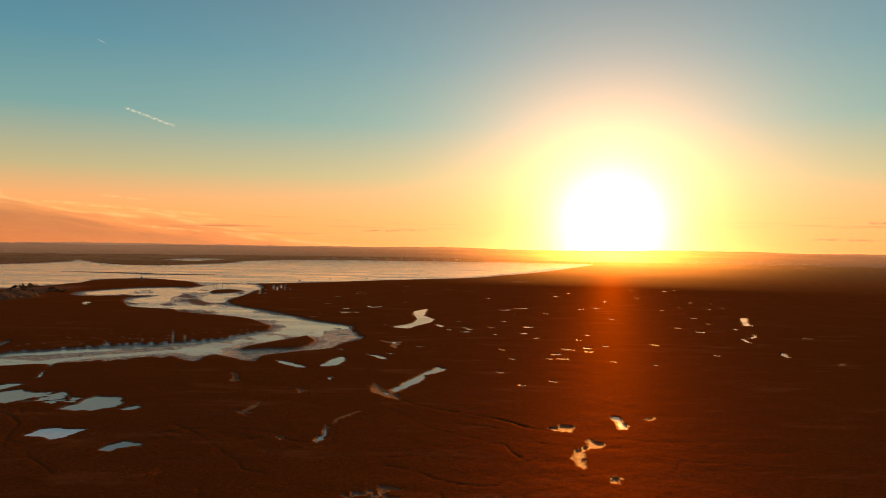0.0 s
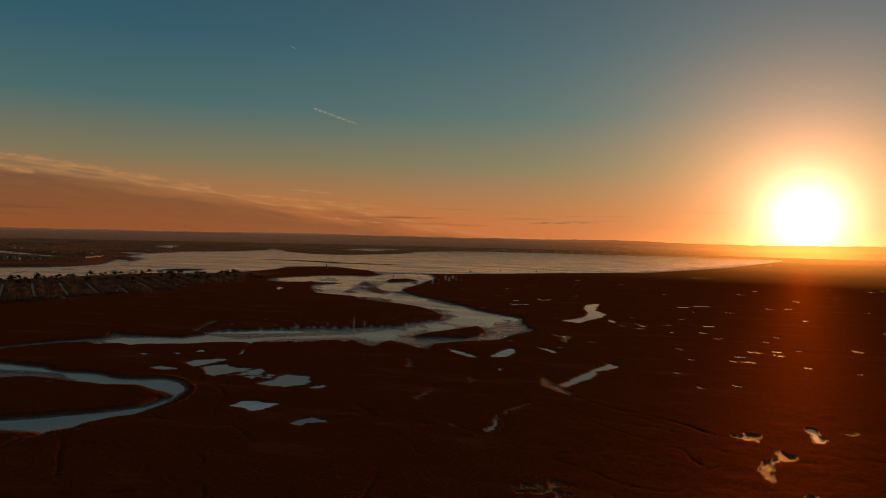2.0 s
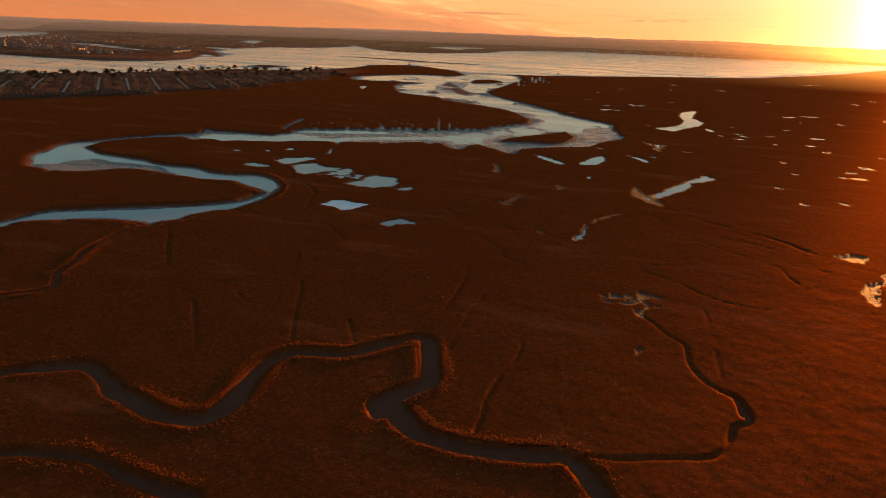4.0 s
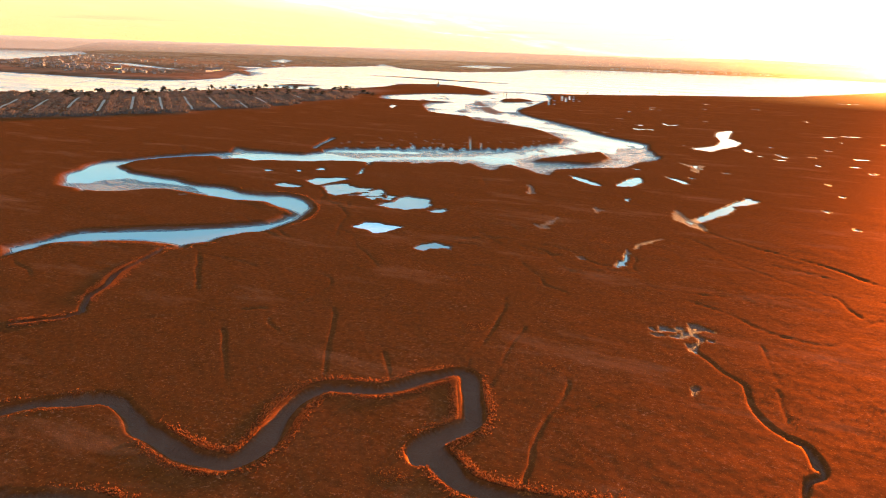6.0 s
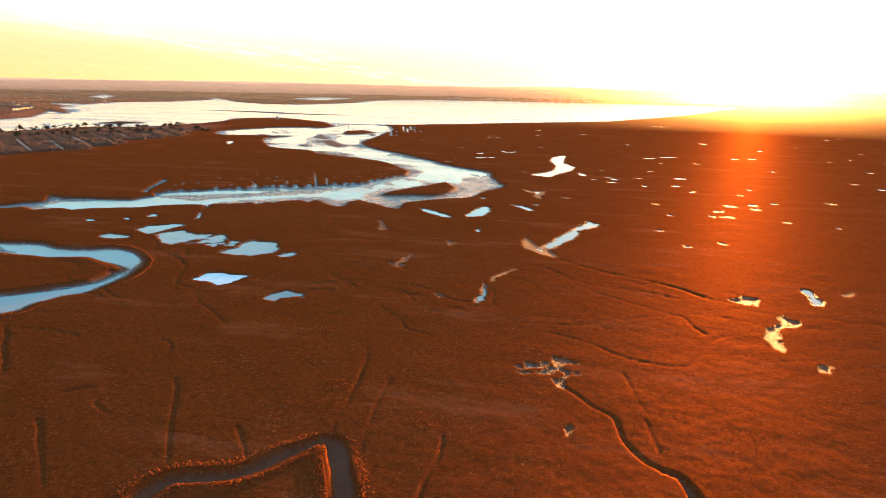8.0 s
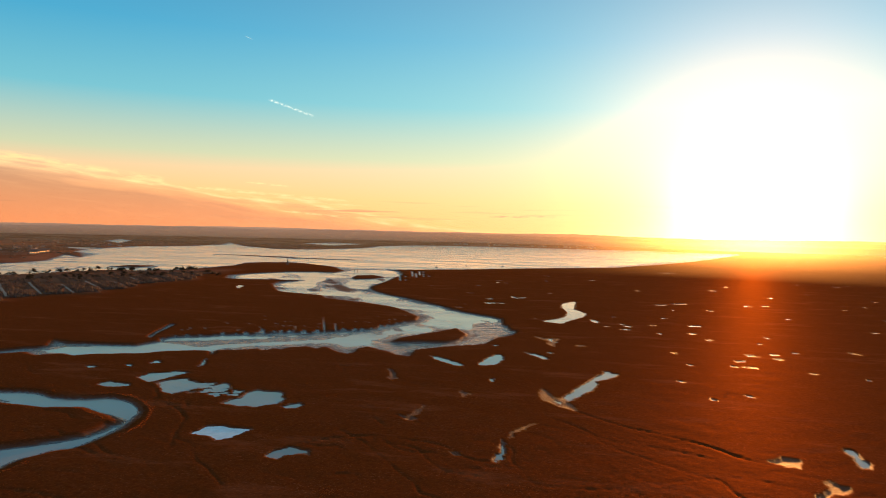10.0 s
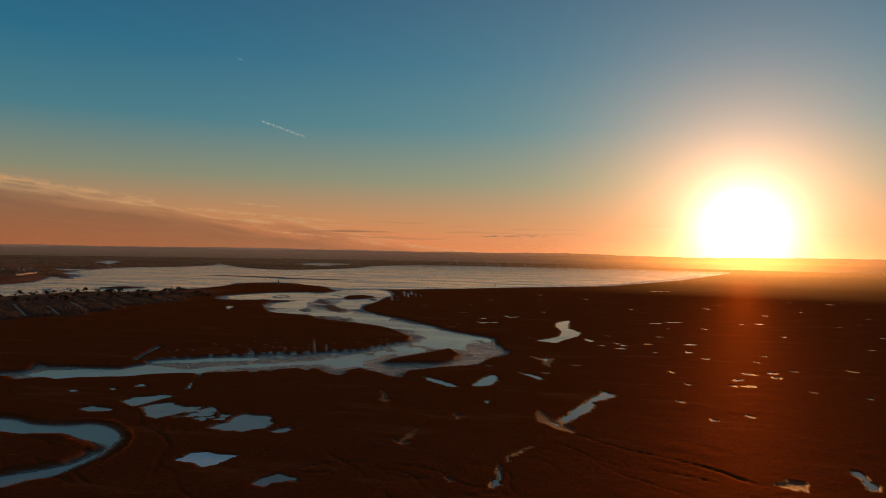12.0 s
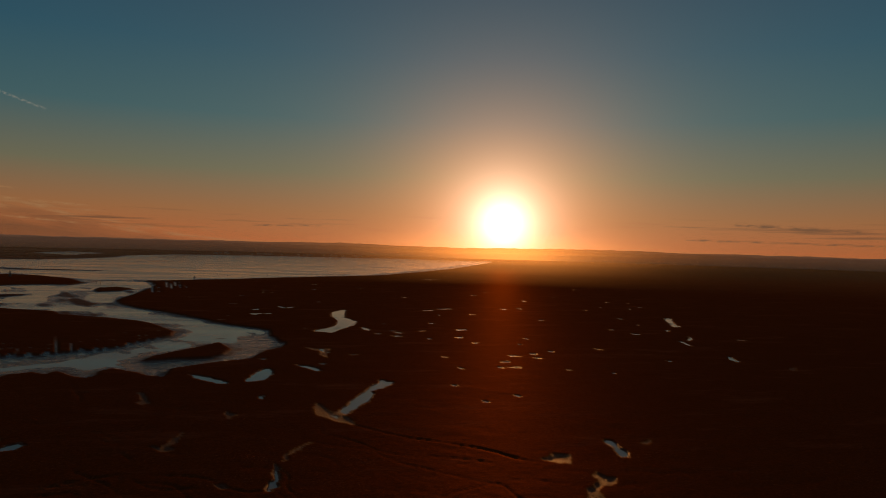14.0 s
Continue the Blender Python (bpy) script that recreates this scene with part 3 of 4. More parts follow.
muddy_pool([(-49, 312), (-48, 321), (-44, 331), (-39, 337), (-43, 329), (-47, 320)])
pool([(-116, 483), (-110, 479), (-101, 473), (-92, 462), (-88, 458), (-94, 456), (-103, 464), (-110, 472)])
pool([(-81, 462), (-80, 479), (-78, 492), (-74, 502), (-70, 502), (-68, 481), (-69, 469), (-75, 463)])
pool([(-69, 423), (-67, 424), (-66, 418), (-68, 416)])
pool([(-55, 516), (-48, 513), (-40, 501), (-38, 497), (-43, 496), (-49, 505)])
muddy_pool([(-53, 595), (-44, 587), (-34, 587), (-37, 567), (-37, 549), (-40, 556), (-42, 576)])
pool([(-51, 695), (-39, 717), (-29, 744), (-28, 787), (-34, 824), (-35, 869), (-25, 898), (-18, 904), (-20, 854), (-21, 816), (-12, 788), (-8, 775), (-12, 746), (-24, 713), (-33, 685), (-40, 688)])
pool([(-26, 381), (-28, 387), (-25, 399), (-23, 408), (-18, 420), (-13, 435), (-8, 451), (-3, 465), (2, 459), (4, 459), (-0, 449), (-6, 440), (-10, 435), (-11, 421), (-16, 404), (-23, 388)])
muddy_pool([(-40, 403), (-38, 405), (-35, 394), (-32, 385), (-28, 385), (-22, 369), (-22, 364), (-27, 369), (-31, 373), (-37, 381)])
pool([(-299, 388), (-296, 390), (-293, 387), (-296, 385)])
muddy_pool([(-289, 301), (-286, 304), (-285, 301), (-287, 299)])
pool([(-481, 922), (-486, 945), (-473, 930), (-461, 890)])
muddy_pool([(48, 309), (53, 313), (55, 315), (60, 314), (57, 304), (53, 304), (51, 306)])
pool([(82, 332), (86, 332), (86, 327), (85, 315), (84, 311), (80, 311), (83, 321)])
muddy_pool([(64, 292), (65, 287), (67, 285), (64, 280), (59, 276), (56, 273), (56, 269), (55, 263), (53, 253), (52, 257), (52, 263), (50, 265), (52, 270), (55, 275), (60, 280)])
muddy_pool([(61, 243), (62, 242), (64, 242), (62, 238), (60, 238)])
muddy_pool([(98, 328), (103, 332), (100, 328), (98, 326)])
muddy_pool([(-20, 231), (-17, 231), (-12, 229), (-15, 229), (-18, 227), (-20, 224), (-19, 228)])
muddy_pool([(-17, 221), (-16, 222), (-17, 215), (-17, 210), (-19, 211), (-20, 215), (-18, 215)])
muddy_pool([(-31, 217), (-29, 219), (-27, 219), (-28, 217)])
muddy_pool([(-17, 185), (-16, 186), (-16, 184), (-16, 182)])
pool([(362, 839), (374, 847), (355, 803), (341, 769), (339, 754), (329, 753), (343, 790)])
pool([(304, 721), (310, 722), (302, 712)])
pool([(305, 676), (299, 656), (286, 641), (297, 660)])
pool([(277, 640), (280, 637), (273, 609), (273, 619)])
pool([(273, 555), (273, 547), (268, 530), (265, 530), (267, 542)])
muddy_pool([(288, 500), (295, 505), (289, 496), (284, 494)])
ICE_POOL = [(-172, 286), (-172, 293), (-172, 296), (-170, 297), (-165, 299), (-160, 297), (-152, 298), (-153, 290), (-156, 284), (-159, 280), (-164, 284), (-168, 286)]

creek(2.8, 1.24, [(-156.1, 103.8), (-152.9, 109.1), (-145.9, 114.4), (-140.7, 118.7), (-134.9, 118.7), (-128.2, 115.3), (-123.7, 112.5), (-118.8, 111.4), (-113.7, 109.9), (-107.5, 108.5), (-102.3, 108.9), (-98.5, 110), (-96.9, 113.7), (-96.9, 119), (-98, 124.3), (-99.8, 130.9), (-100.5, 137.3), (-100.1, 142.4), (-98, 146.4), (-91.6, 148.7), (-85.3, 151), (-81.6, 155.8), (-79.1, 160.2), (-75, 164.8), (-71.8, 168.3), (-68.8, 165.7), (-66.5, 160.4), (-63.3, 153), (-61, 147.4), (-61.4, 143.4), (-63.4, 140), (-65.4, 135.6), (-66.8, 131.6), (-64.9, 128.1), (-64.6, 132.1), (-55.3, 124.7), (-48.4, 123.3), (-40.6, 123.7), (-31.7, 125.5), (-24.3, 128.1), (-19.2, 124.4), (-15.0, 118.0)])
creek(0.45, 0.4, [(-17.2, 210.8), (-13.2, 206.2), (-8.8, 199), (-4.6, 194.1), (-3.8, 189.6), (-2.8, 182.4), (-1.1, 178.1), (1.7, 173.5), (5, 170.4)])
creek(0.85, 0.95, [(5, 170.4), (7.7, 168.8), (9, 164.7), (9.6, 160.6), (9.3, 165.4), (10.8, 158.7), (7.8, 154.3), (6.3, 147.1), (3.2, 140.3), (-5.3, 135.9), (-15.8, 131.2), (-24.4, 128.7)])
creek(0.8, 1.24, [(-219.5, 221.7), (-219.8, 217.1), (-217.3, 211.6), (-214.1, 199), (-210.2, 186.6), (-202.9, 174.3), (-199.2, 164.6), (-193.5, 158.4), (-189.9, 153.7), (-191.2, 148.3), (-194.9, 144.2), (-196.6, 142), (-200.2, 138.1)])
creek(0.4, 0.28, [(-100.4, 147.8), (-105.5, 157.2), (-110.6, 166.1), (-115, 174.4), (-124.6, 191.4)])
creek(0.4, 0.28, [(-85.7, 156.3), (-91.2, 164), (-95, 169.6)])
creek(0.4, 0.28, [(-70.9, 170), (-73.1, 178.1), (-73.4, 190.2), (-75.1, 205.5), (-77.3, 221.4)])
creek(0.4, 0.28, [(-66.1, 205), (-65.5, 191.8), (-63.5, 175.3), (-62.7, 163.9)])
creek(0.4, 0.28, [(-45, 175.4), (-44.9, 163), (-46, 149.1), (-44.8, 134), (-43.8, 126.7)])
creek(0.4, 0.28, [(-174.8, 153.1), (-167.8, 160.7), (-154.7, 174), (-144.1, 181.8)])
creek(0.4, 0.28, [(-205.4, 221.2), (-192.7, 207.6), (-174.7, 186.3)])
creek(0.4, 0.28, [(-144, 162.6), (-133.8, 151.1), (-123.5, 138.6)])
creek(0.4, 0.28, [(-125.1, 408.2), (-105, 396.2), (-87.5, 389.4), (-79.4, 387.7)])
creek(0.4, 0.28, [(-186.4, 443.5), (-170.7, 433.9), (-147.7, 434.2), (-131.7, 430.7)])
creek(0.4, 0.28, [(-132, 267.2), (-125.1, 285.6), (-113.3, 296.2), (-102.1, 302.2), (-93.5, 299.5), (-78.1, 297.7), (-69.7, 292.7)])
creek(0.4, 0.28, [(-65.6, 287.7), (-58.5, 282.8), (-50.5, 282.8)])
creek(0.4, 0.28, [(-22.3, 363.9), (-1.5, 343.5), (28.2, 323.5), (38.6, 311.3), (49.8, 302.6)])
creek(0.4, 0.28, [(-87, 686.7), (-69.9, 684.8), (-50.5, 693.9)])
creek(0.4, 0.1, [(4, 198.3), (1.9, 211.8), (0.8, 223.6)])
creek(0.4, 0.1, [(4.8, 177.6), (3.9, 184.2), (3.2, 194.6)])
creek(0.4, 0.28, [(-99.3, 333.9), (-109.9, 335.8), (-121.5, 344.3)])
creek(0.4, 0.28, [(-579.8, 822.1), (-431.9, 773.8), (-359.3, 748.6), (-219.2, 731.7)])
creek(2.5, 1.35, [(-327.9, 492.9), (-335.7, 511.6), (-345.3, 539.8), (-351.5, 559.2)])
creek(2.2, 1.24, [(-130, 82), (-119, 88), (-108, 90), (-97, 89), (-84, 89)])


# small pools scattered over the marsh: a broken sheet of water between the two large pools, then far ones
for k in range(75):
    u, v = RNG.uniform(-1, 1), RNG.normal(0, 0.45)
    cx, cy = -201 + 15 * u + 8 * v, 357 - 8 * u + 8 * v
    r = RNG.uniform(0.5, 2.2)
    pool([(cx + r * RNG.uniform(0.7, 1.5) * math.cos(a), cy + r * RNG.uniform(0.7, 1.6) * math.sin(a)) for a in np.linspace(0, 6.28, 7)[:-1]])
# short flashes of water lying across the view of the sunset, given by their ends
for x0, y0, x1, y1 in (
    (97, 556, 106, 554), (115, 564, 121, 564), (114, 545, 118, 546), (86, 505, 93, 507), (78, 506, 82, 507), (85, 525, 91, 531), (50, 504, 53, 503), (36, 448, 40, 448),
    (85, 710, 96, 714), (76, 657, 81, 655), (48, 647, 52, 649), (22, 687, 30, 686), (20, 663, 27, 665), (76, 904, 90, 910), (98, 927, 116, 934), (-102, 941, -91, 913),
    (-90, 922, -81, 934), (-124, 847, -111, 846), (-110, 846, -102, 849), (-127, 889, -122, 899), (-150, 1189, -141, 1179), (45, 406, 49, 406), (67, 422, 70, 417),
):
    streak_pool(x0, y0, x1, y1)
for x0, y0, x1, y1 in ((122, 498, 125, 496), (-4, 725, 1, 700), (253, 690, 261, 687), (340, 649, 348, 647), (167, 1681, 217, 1703), (136, 650, 139, 651), (395, 987, 404, 989)):
    streak_pool(x0, y0, x1, y1)
for k in range(60):
    far = 500 * 3.2 ** RNG.uniform(0, 1)
    a = math.radians(RNG.uniform(-13, 22))
    x0, y0, half = far * math.sin(a), far * math.cos(a), RNG.uniform(0.002, 0.005) * far
    streak_pool(x0 - half, y0 + RNG.normal(0, 1.5), x0 + half, y0 + RNG.normal(0, 1.5), 0.6)
# the shallow salt pan above the eastern creek: little is left of its water
for k in range(16):
    cx, cy = -23 + RNG.normal(0, 4.6), 222 + RNG.normal(0, 3.0)
    r = RNG.uniform(0.25, 0.7)
    pool([(cx + 1.7 * r * RNG.uniform(0.6, 1.3) * math.cos(a), cy + r * RNG.uniform(0.6, 1.3) * math.sin(a)) for a in np.linspace(0, 6.28, 7)[:-1]])
# runnels wandering over the open marsh
for k in range(120):
    far = 240 * (950 / 240) ** RNG.uniform(0, 1)
    a, heading = math.radians(RNG.uniform(-50, 40)), RNG.uniform(-0.5, 0.5) + (math.pi if k % 2 else 0)
    x0, y0, course = -14 + far * math.sin(a), 24 + far * math.cos(a), []
    for n in range(int(RNG.integers(5, 14))):
        course.append((x0, y0))
        heading += RNG.normal(0, 0.45)
        stride = RNG.uniform(0.02, 0.045) * far + 2
        x0, y0 = x0 + stride * math.cos(heading), y0 + stride * math.sin(heading)
    creek(max(0.3, far * 0.0011), 0.16 if x0 < -20 else 0.08, course)
# the notched drains run back into the marsh, with stray flashes of water further up
for x0, y0, x1, y1 in TEETH:
    for n in range(int(RNG.integers(1, 4))):
        f = RNG.uniform(1.6, 4.0)
        cx, cy = x0 + (x1 - x0) * f, y0 + (y1 - y0) * f
        if math.hypot(cx - x0, cy - y0) < 110:
            pool([(cx + 0.6, cy - 2.0), (cx + 1.1, cy - 1.9), (cx - 0.4, cy + 2.1), (cx - 0.9, cy + 1.9)])
# long drains on the point across the estuary
creek(1.5, 2.4, [(-335, 1272), (-302, 1145)])
creek(1.5, 2.4, [(-328, 1279), (-296, 1151)])
creek(1.5, 2.4, [(-345, 1417), (-308, 1262)])
creek(1.5, 2.4, [(-327, 1367), (-296, 1237)])
creek(1.5, 2.4, [(-333, 1431), (-305, 1305)])
creek(1.5, 2.4, [(-322, 1420), (-281, 1235)])
creek(1.5, 2.4, [(-292, 1320), (-278, 1256)])

def low_distance(x, y):
    """Signed distance to the tidal channels, the bay and the sea; negative in them."""
    wx = x + soft_noise(x, y, 24.0, 11) * 0.7 + soft_noise(x, y, 6.0, 12) * 0.8
    wy = y + soft_noise(x, y, 24.0, 13) * 0.7 + soft_noise(x, y, 6.0, 14) * 0.8
    d = area_distance(wx, wy, RIVER_NORTH + RIVER_TONGUE + RIVER_SOUTH + RIVER_INNER + [(-282, 450), (-308, 495)])
    d = np.minimum(d, area_distance(wx, wy, ESTUARY_BANK + ESTUARY_WEST + [(-480, 1400)] + ESTUARY_EAST + ESTUARY_SOUTH))
    d = np.minimum(d, area_distance(wx, wy, BAY_NEAR + BAY_FAR, 150.0))
    d = np.minimum(d, area_distance(wx, wy, SEA, 150.0))
    for pts in (TOWN_LAGOON, *FAR_WATERS):
        d = np.minimum(d, area_distance(wx, wy, pts))
    for pts in ISLANDS:
        d = np.maximum(d, -area_distance(wx, wy, pts))
    return d


def notch_distance(x, y):
    """Signed distance to the notches that the drains cut into the estuary's north bank."""
    d = np.full(len(x), 1e3)
    for x0, y0, x1, y1 in TEETH:
        x1, y1 = x0 + 0.75 * (x1 - x0), y0 + 0.75 * (y1 - y0)
        long = math.hypot(x1 - x0, y1 - y0)
        ux, uy, wide = (x1 - x0) / long, (y1 - y0) / long, 2.7 if long < 30 else 0.6
        outline = [(x0 - 5 * ux - uy * wide * 1.7, y0 - 5 * uy + ux * wide * 1.7), (x0 - uy * wide, y0 + ux * wide), (x1 - uy * 0.3, y1 + ux * 0.3),
                   (x1 + uy * 0.3, y1 - ux * 0.3), (x0 + uy * wide, y0 - ux * wide), (x0 - 5 * ux + uy * wide * 1.7, y0 - 5 * uy - ux * wide * 1.7)]
        d = np.minimum(d, area_distance(x, y, outline, 20.0))
    return d


def land(x, y):
    """Height of the ground, and its masks: mud, fields and woods, distance from the channels."""
    d = low_distance(x, y)
    r = np.hypot(x, y)
    rough = 0.05 * soft_noise(x, y, 9.0, 21) + 0.028 * soft_noise(x, y, 2.2, 22, 2)
    z = rough * step(0, 3, d)
    e = np.maximum(-d, 0)
    river = step(500, 450, y) * step(-185, -200, x)
    bank = np.minimum(3.6, 1.0 + r * 0.0012) + (2.9 + 2.6 * step(312, 300, y)) * river
    shelf = (2.0 + 11.0 * step(-0.2, 0.5, soft_noise(x, y, 60.0, 31))) * (1 - 0.6 * river + step(420, 700, r) * 1.6 + step(1300, 1900, r) * 3)
    z = z - 1.12 * step(0, 1, e / bank) - 0.36 * step(0.0, 1.0, e / (bank + shelf * 1.6))
    z = z + 0.07 * soft_noise(x, y, 5.0, 33) * step(1, 4, e)
    # shoals laid bare at low water
    for pts in SHOALS:
        i = near_box(x, y, pts, 12)
        if len(i):
            q, inside = line_distance(x[i] + soft_noise(x[i], y[i], 14.0, 36) * 4, y[i] + soft_noise(x[i], y[i], 14.0, 37) * 4, pts, True)
            q = np.where(inside, -q, q)
            z[i] = np.maximum(z[i], -1.34 + 0.12 * step(3, -4, q) + 0.05 * soft_noise(x[i] * 0.6, y[i], 7.0, 38))
    u, v = -0.45 * x + 0.89 * y, 0.89 * x + 0.45 * y
    bars = np.clip(soft_noise(u / 4.5, v, 22.0, 35) - 0.12, 0, 1)
    z = z + 0.5 * bars * step(5, 12, e) * step(480, 620, y) * step(1500, 1300, y)
    mud = step(0.35, 0.8, -z)
    film = step(1.06, 1.22, -z)
    # wet mud slopes gently up the notches
    notch = notch_distance(x, y)
    z = np.where(d > -2, np.minimum(z, z * step(-0.2, 0.5, notch) - 0.75 * step(0.4, -1.0, notch)), z)
    mud, film = np.maximum(mud, step(0.5, -0.1, notch)), np.maximum(film, 0.85 * step(0.3, -0.4, notch))
    sunk = np.zeros_like(z)
    for pts in POOLS + [ICE_POOL]:
        i = near_box(x, y, pts, 6)
        if len(i):
            wx = x[i] + soft_noise(x[i], y[i], 5.0, 41, 4) * 2.0
            wy = y[i] + soft_noise(x[i], y[i], 5.0, 42, 4) * 2.0
            q, inside = line_distance(wx, wy, pts, True)
            q = np.where(inside, -q, q)
            big = 0.3 if pts is ICE_POOL else min(1.0, (len(pts) - 3) / 5.0)
            patchy = soft_noise(x[i], y[i], 9.0, 43, 4)
            apron = 0.4 + 1.6 * big * np.clip(patchy + 0.1, 0, 1)
            ragged = q + big * (0.1 + 0.9 * np.clip(patchy + 0.15, 0, 1))
            if pts in MUDDY:
                ragged = q + 2.3 + 2.5 * np.clip(patchy + 0.4, 0, 1)
            sunk[i] = np.maximum(sunk[i], (0.16 * step(apron, apron * 0.4, q) + 0.42 * step(0.4, -0.9, ragged)) * step(-1, 2, d[i]))
            mud[i] = np.maximum(mud[i], (0.6 if pts in MUDDY else 1.0) * step(apron, apron * 0.6, q))
            film[i] = np.maximum(film[i], (0.08 if pts in MUDDY else 0.15) * step(apron * 0.9, -0.5, q))
    z = z - sunk
    for half, depth, pts in CREEKS:
        i = near_box(x, y, pts, 8)
        if len(i):
            wx = x[i] + soft_noise(x[i], y[i], 15.0, 51) * 1.1
            wy = y[i] + soft_noise(x[i], y[i], 15.0, 52) * 1.1
            q, _ = line_distance(wx, wy, pts)
            q = q - half * (0.8 + 0.45 * soft_noise(x[i], y[i], 13.0, 53))
            cut = depth * step(0.55, -min(half, 1.6) * 0.8, q)
            if depth < 1:
                cut = cut * np.clip(0.55 + 0.9 * soft_noise(x[i], y[i], 16.0, 54), 0.05, 1)
            z[i] = np.minimum(z[i], np.maximum(z[i] - cut, -1.5 if depth > 1.4 else -1.21))
            if depth > 1.3:
                film[i] = np.maximum(film[i], 0.8 * step(0.3, 0.9, cut))
            if depth > 0.9:
                mud[i] = np.maximum(mud[i], step(0.4, 0.9, cut))
    # drier ground: scrubland on the west side, the town's spit, the far shore with its hills
    east_of_foot = np.interp(y, [300, 503, 611, 732, 813, 945, 1129, 1500], [-720, -679, -612, -586, -576, -587, -630, -640])
    scrub = step(-15, 45, east_of_foot - x + 30 * soft_noise(x, y, 40.0, 62)) * step(330, 430, y) * step(1350, 1150, y)
    far = np.clip(step(1850, 2300, y) * step(-500, -900, x) + step(-1050, -1100, x) * step(900, 1000, y) + step(3600, 4000, r) * step(900, 300, x), 0, 1)
    field = np.maximum(scrub, far) * step(-2, 4, d)
    z = z + 1.2 * scrub * step(0, 30, d) * (1 + soft_noise(x, y, 50.0, 61))
    z = z + 2.0 * far * step(0, 40, d)
    az = np.arctan2(x, y)
    crest = 24 + 5 * soft_noise(az * 900, az * 0, 110.0, 71, 4)
    z = z + 0.3 * crest * step(3900, 4780, r + 60 * soft_noise(x, y, 700.0, 73)) * step(0, 120, d) * step(900, 0, x)
    z = z + 2.5 * step(0.1, 0.5, soft_noise(x, y, 90.0, 74, 4)) * step(3000, 3600, r) * step(0, 40, d) * step(900, 300, x)
    return z, mud, field, d, film


def grid_object(name, x, y, z, rows, columns, mat, wrap):
    """One quad sheet from a grid of points, row by row."""
    me = bpy.data.meshes.new(name)
    i, j = np.meshgrid(np.arange(rows - 1), np.arange(columns if wrap else columns - 1), indexing="ij")
    k = (j + 1) % columns
    quads = np.stack([i * columns + j, i * columns + k, (i + 1) * columns + k, (i + 1) * columns + j], -1).reshape(-1, 4)[:, ::-1]
    me.vertices.add(len(x))
    me.vertices.foreach_set("co", np.stack([x, y, z], -1).astype(np.float32).ravel())
    me.loops.add(quads.size)
    me.loops.foreach_set("vertex_index", quads.astype(np.int32).ravel())
    me.polygons.add(len(quads))
    me.polygons.foreach_set("loop_start", np.arange(0, quads.size, 4, dtype=np.int32))
    me.polygons.foreach_set("use_smooth", np.ones(len(quads), bool))
    me.update()
    me.validate()
    me.materials.append(mat)
    return new(name, me)


def build_ground():
    cx, cy = -12.0, 22.0
    az = np.radians(np.concatenate([np.arange(-61, 61, 0.15), np.arange(61, 299, 4.0)]))
    r = np.concatenate([[0.5, 15, 30, 45, 60, 72, 82], np.exp(np.arange(math.log(90), math.log(4960), 0.0056)), [4970]])
    rr, aa = np.meshgrid(r, az, indexing="ij")
    x, y = (cx + rr * np.sin(aa)).ravel(), (cy + rr * np.cos(aa)).ravel()
    z, mud, field, _, film = land(x, y)
    ob = grid_object("ground", x, y, z, len(r), len(az), MARSH, True)
    for key, values in (("mud", mud), ("field", field), ("film", film)):
        ob.data.attributes.new(key, "FLOAT", "POINT").data.foreach_set("value", values.astype(np.float32))
    return tagged(ob, "russet winter salt marsh with grey mud banks", "marsh", kind="structure")


build_ground()


def flat_sheet(name, pts, z, mat):
    bm = bmesh.new()
    bm.faces.new([bm.verts.new((x, y, z)) for x, y in pts])
    bmesh.ops.recalc_face_normals(bm, faces=bm.faces)
    if bm.faces[:][0].normal.z < 0:
        bmesh.ops.reverse_faces(bm, faces=bm.faces)
    me = bpy.data.meshes.new(name)
    bm.to_mesh(me)
    bm.free()
    me.materials.append(mat)
    return new(name, me)


tagged(flat_sheet("water", [(4930 * math.sin(a), 4930 * math.cos(a)) for a in np.linspace(0, 2 * math.pi, 97)[:-1]], TIDE_LEVEL, TIDE),
       "calm tidal water of the river and bay", "water", kind="structure")


def grown(pts, by):
    """An outline pushed outwards from its middle."""
    p = np.array(pts, float)
    c = p.mean(0)
    d = p - c
    return [tuple(q) for q in c + d * (1 + by / np.maximum(np.hypot(d[:, 0], d[:, 1]), 0.5))[:, None]]


def hull(pts):
    """Convex hull, anticlockwise."""
    p = sorted(set((float(a), float(b)) for a, b in pts))
    out = []
    for seq in (p, p[::-1]):
        half = []
        for q in seq:
            while len(half) > 1 and (half[-1][0] - half[-2][0]) * (q[1] - half[-2][1]) - (half[-1][1] - half[-2][1]) * (q[0] - half[-2][0]) <= 0:
                half.pop()
            half.append(q)
        out += half[:-1]
    return out


for k, pts in enumerate(POOLS):
    tagged(flat_sheet("pool", grown(hull(pts), 1.3), POOL_LEVEL + 0.0004 * (k % 150), POOL), "still shallow pool in the brown salt marsh", "pool", "marsh pools")
tagged(flat_sheet("frozen_pool", grown(hull(ICE_POOL), 1.3), POOL_LEVEL + 0.02, ICE), "pale blue frozen pool in the brown marsh", "pool", "marsh pools")


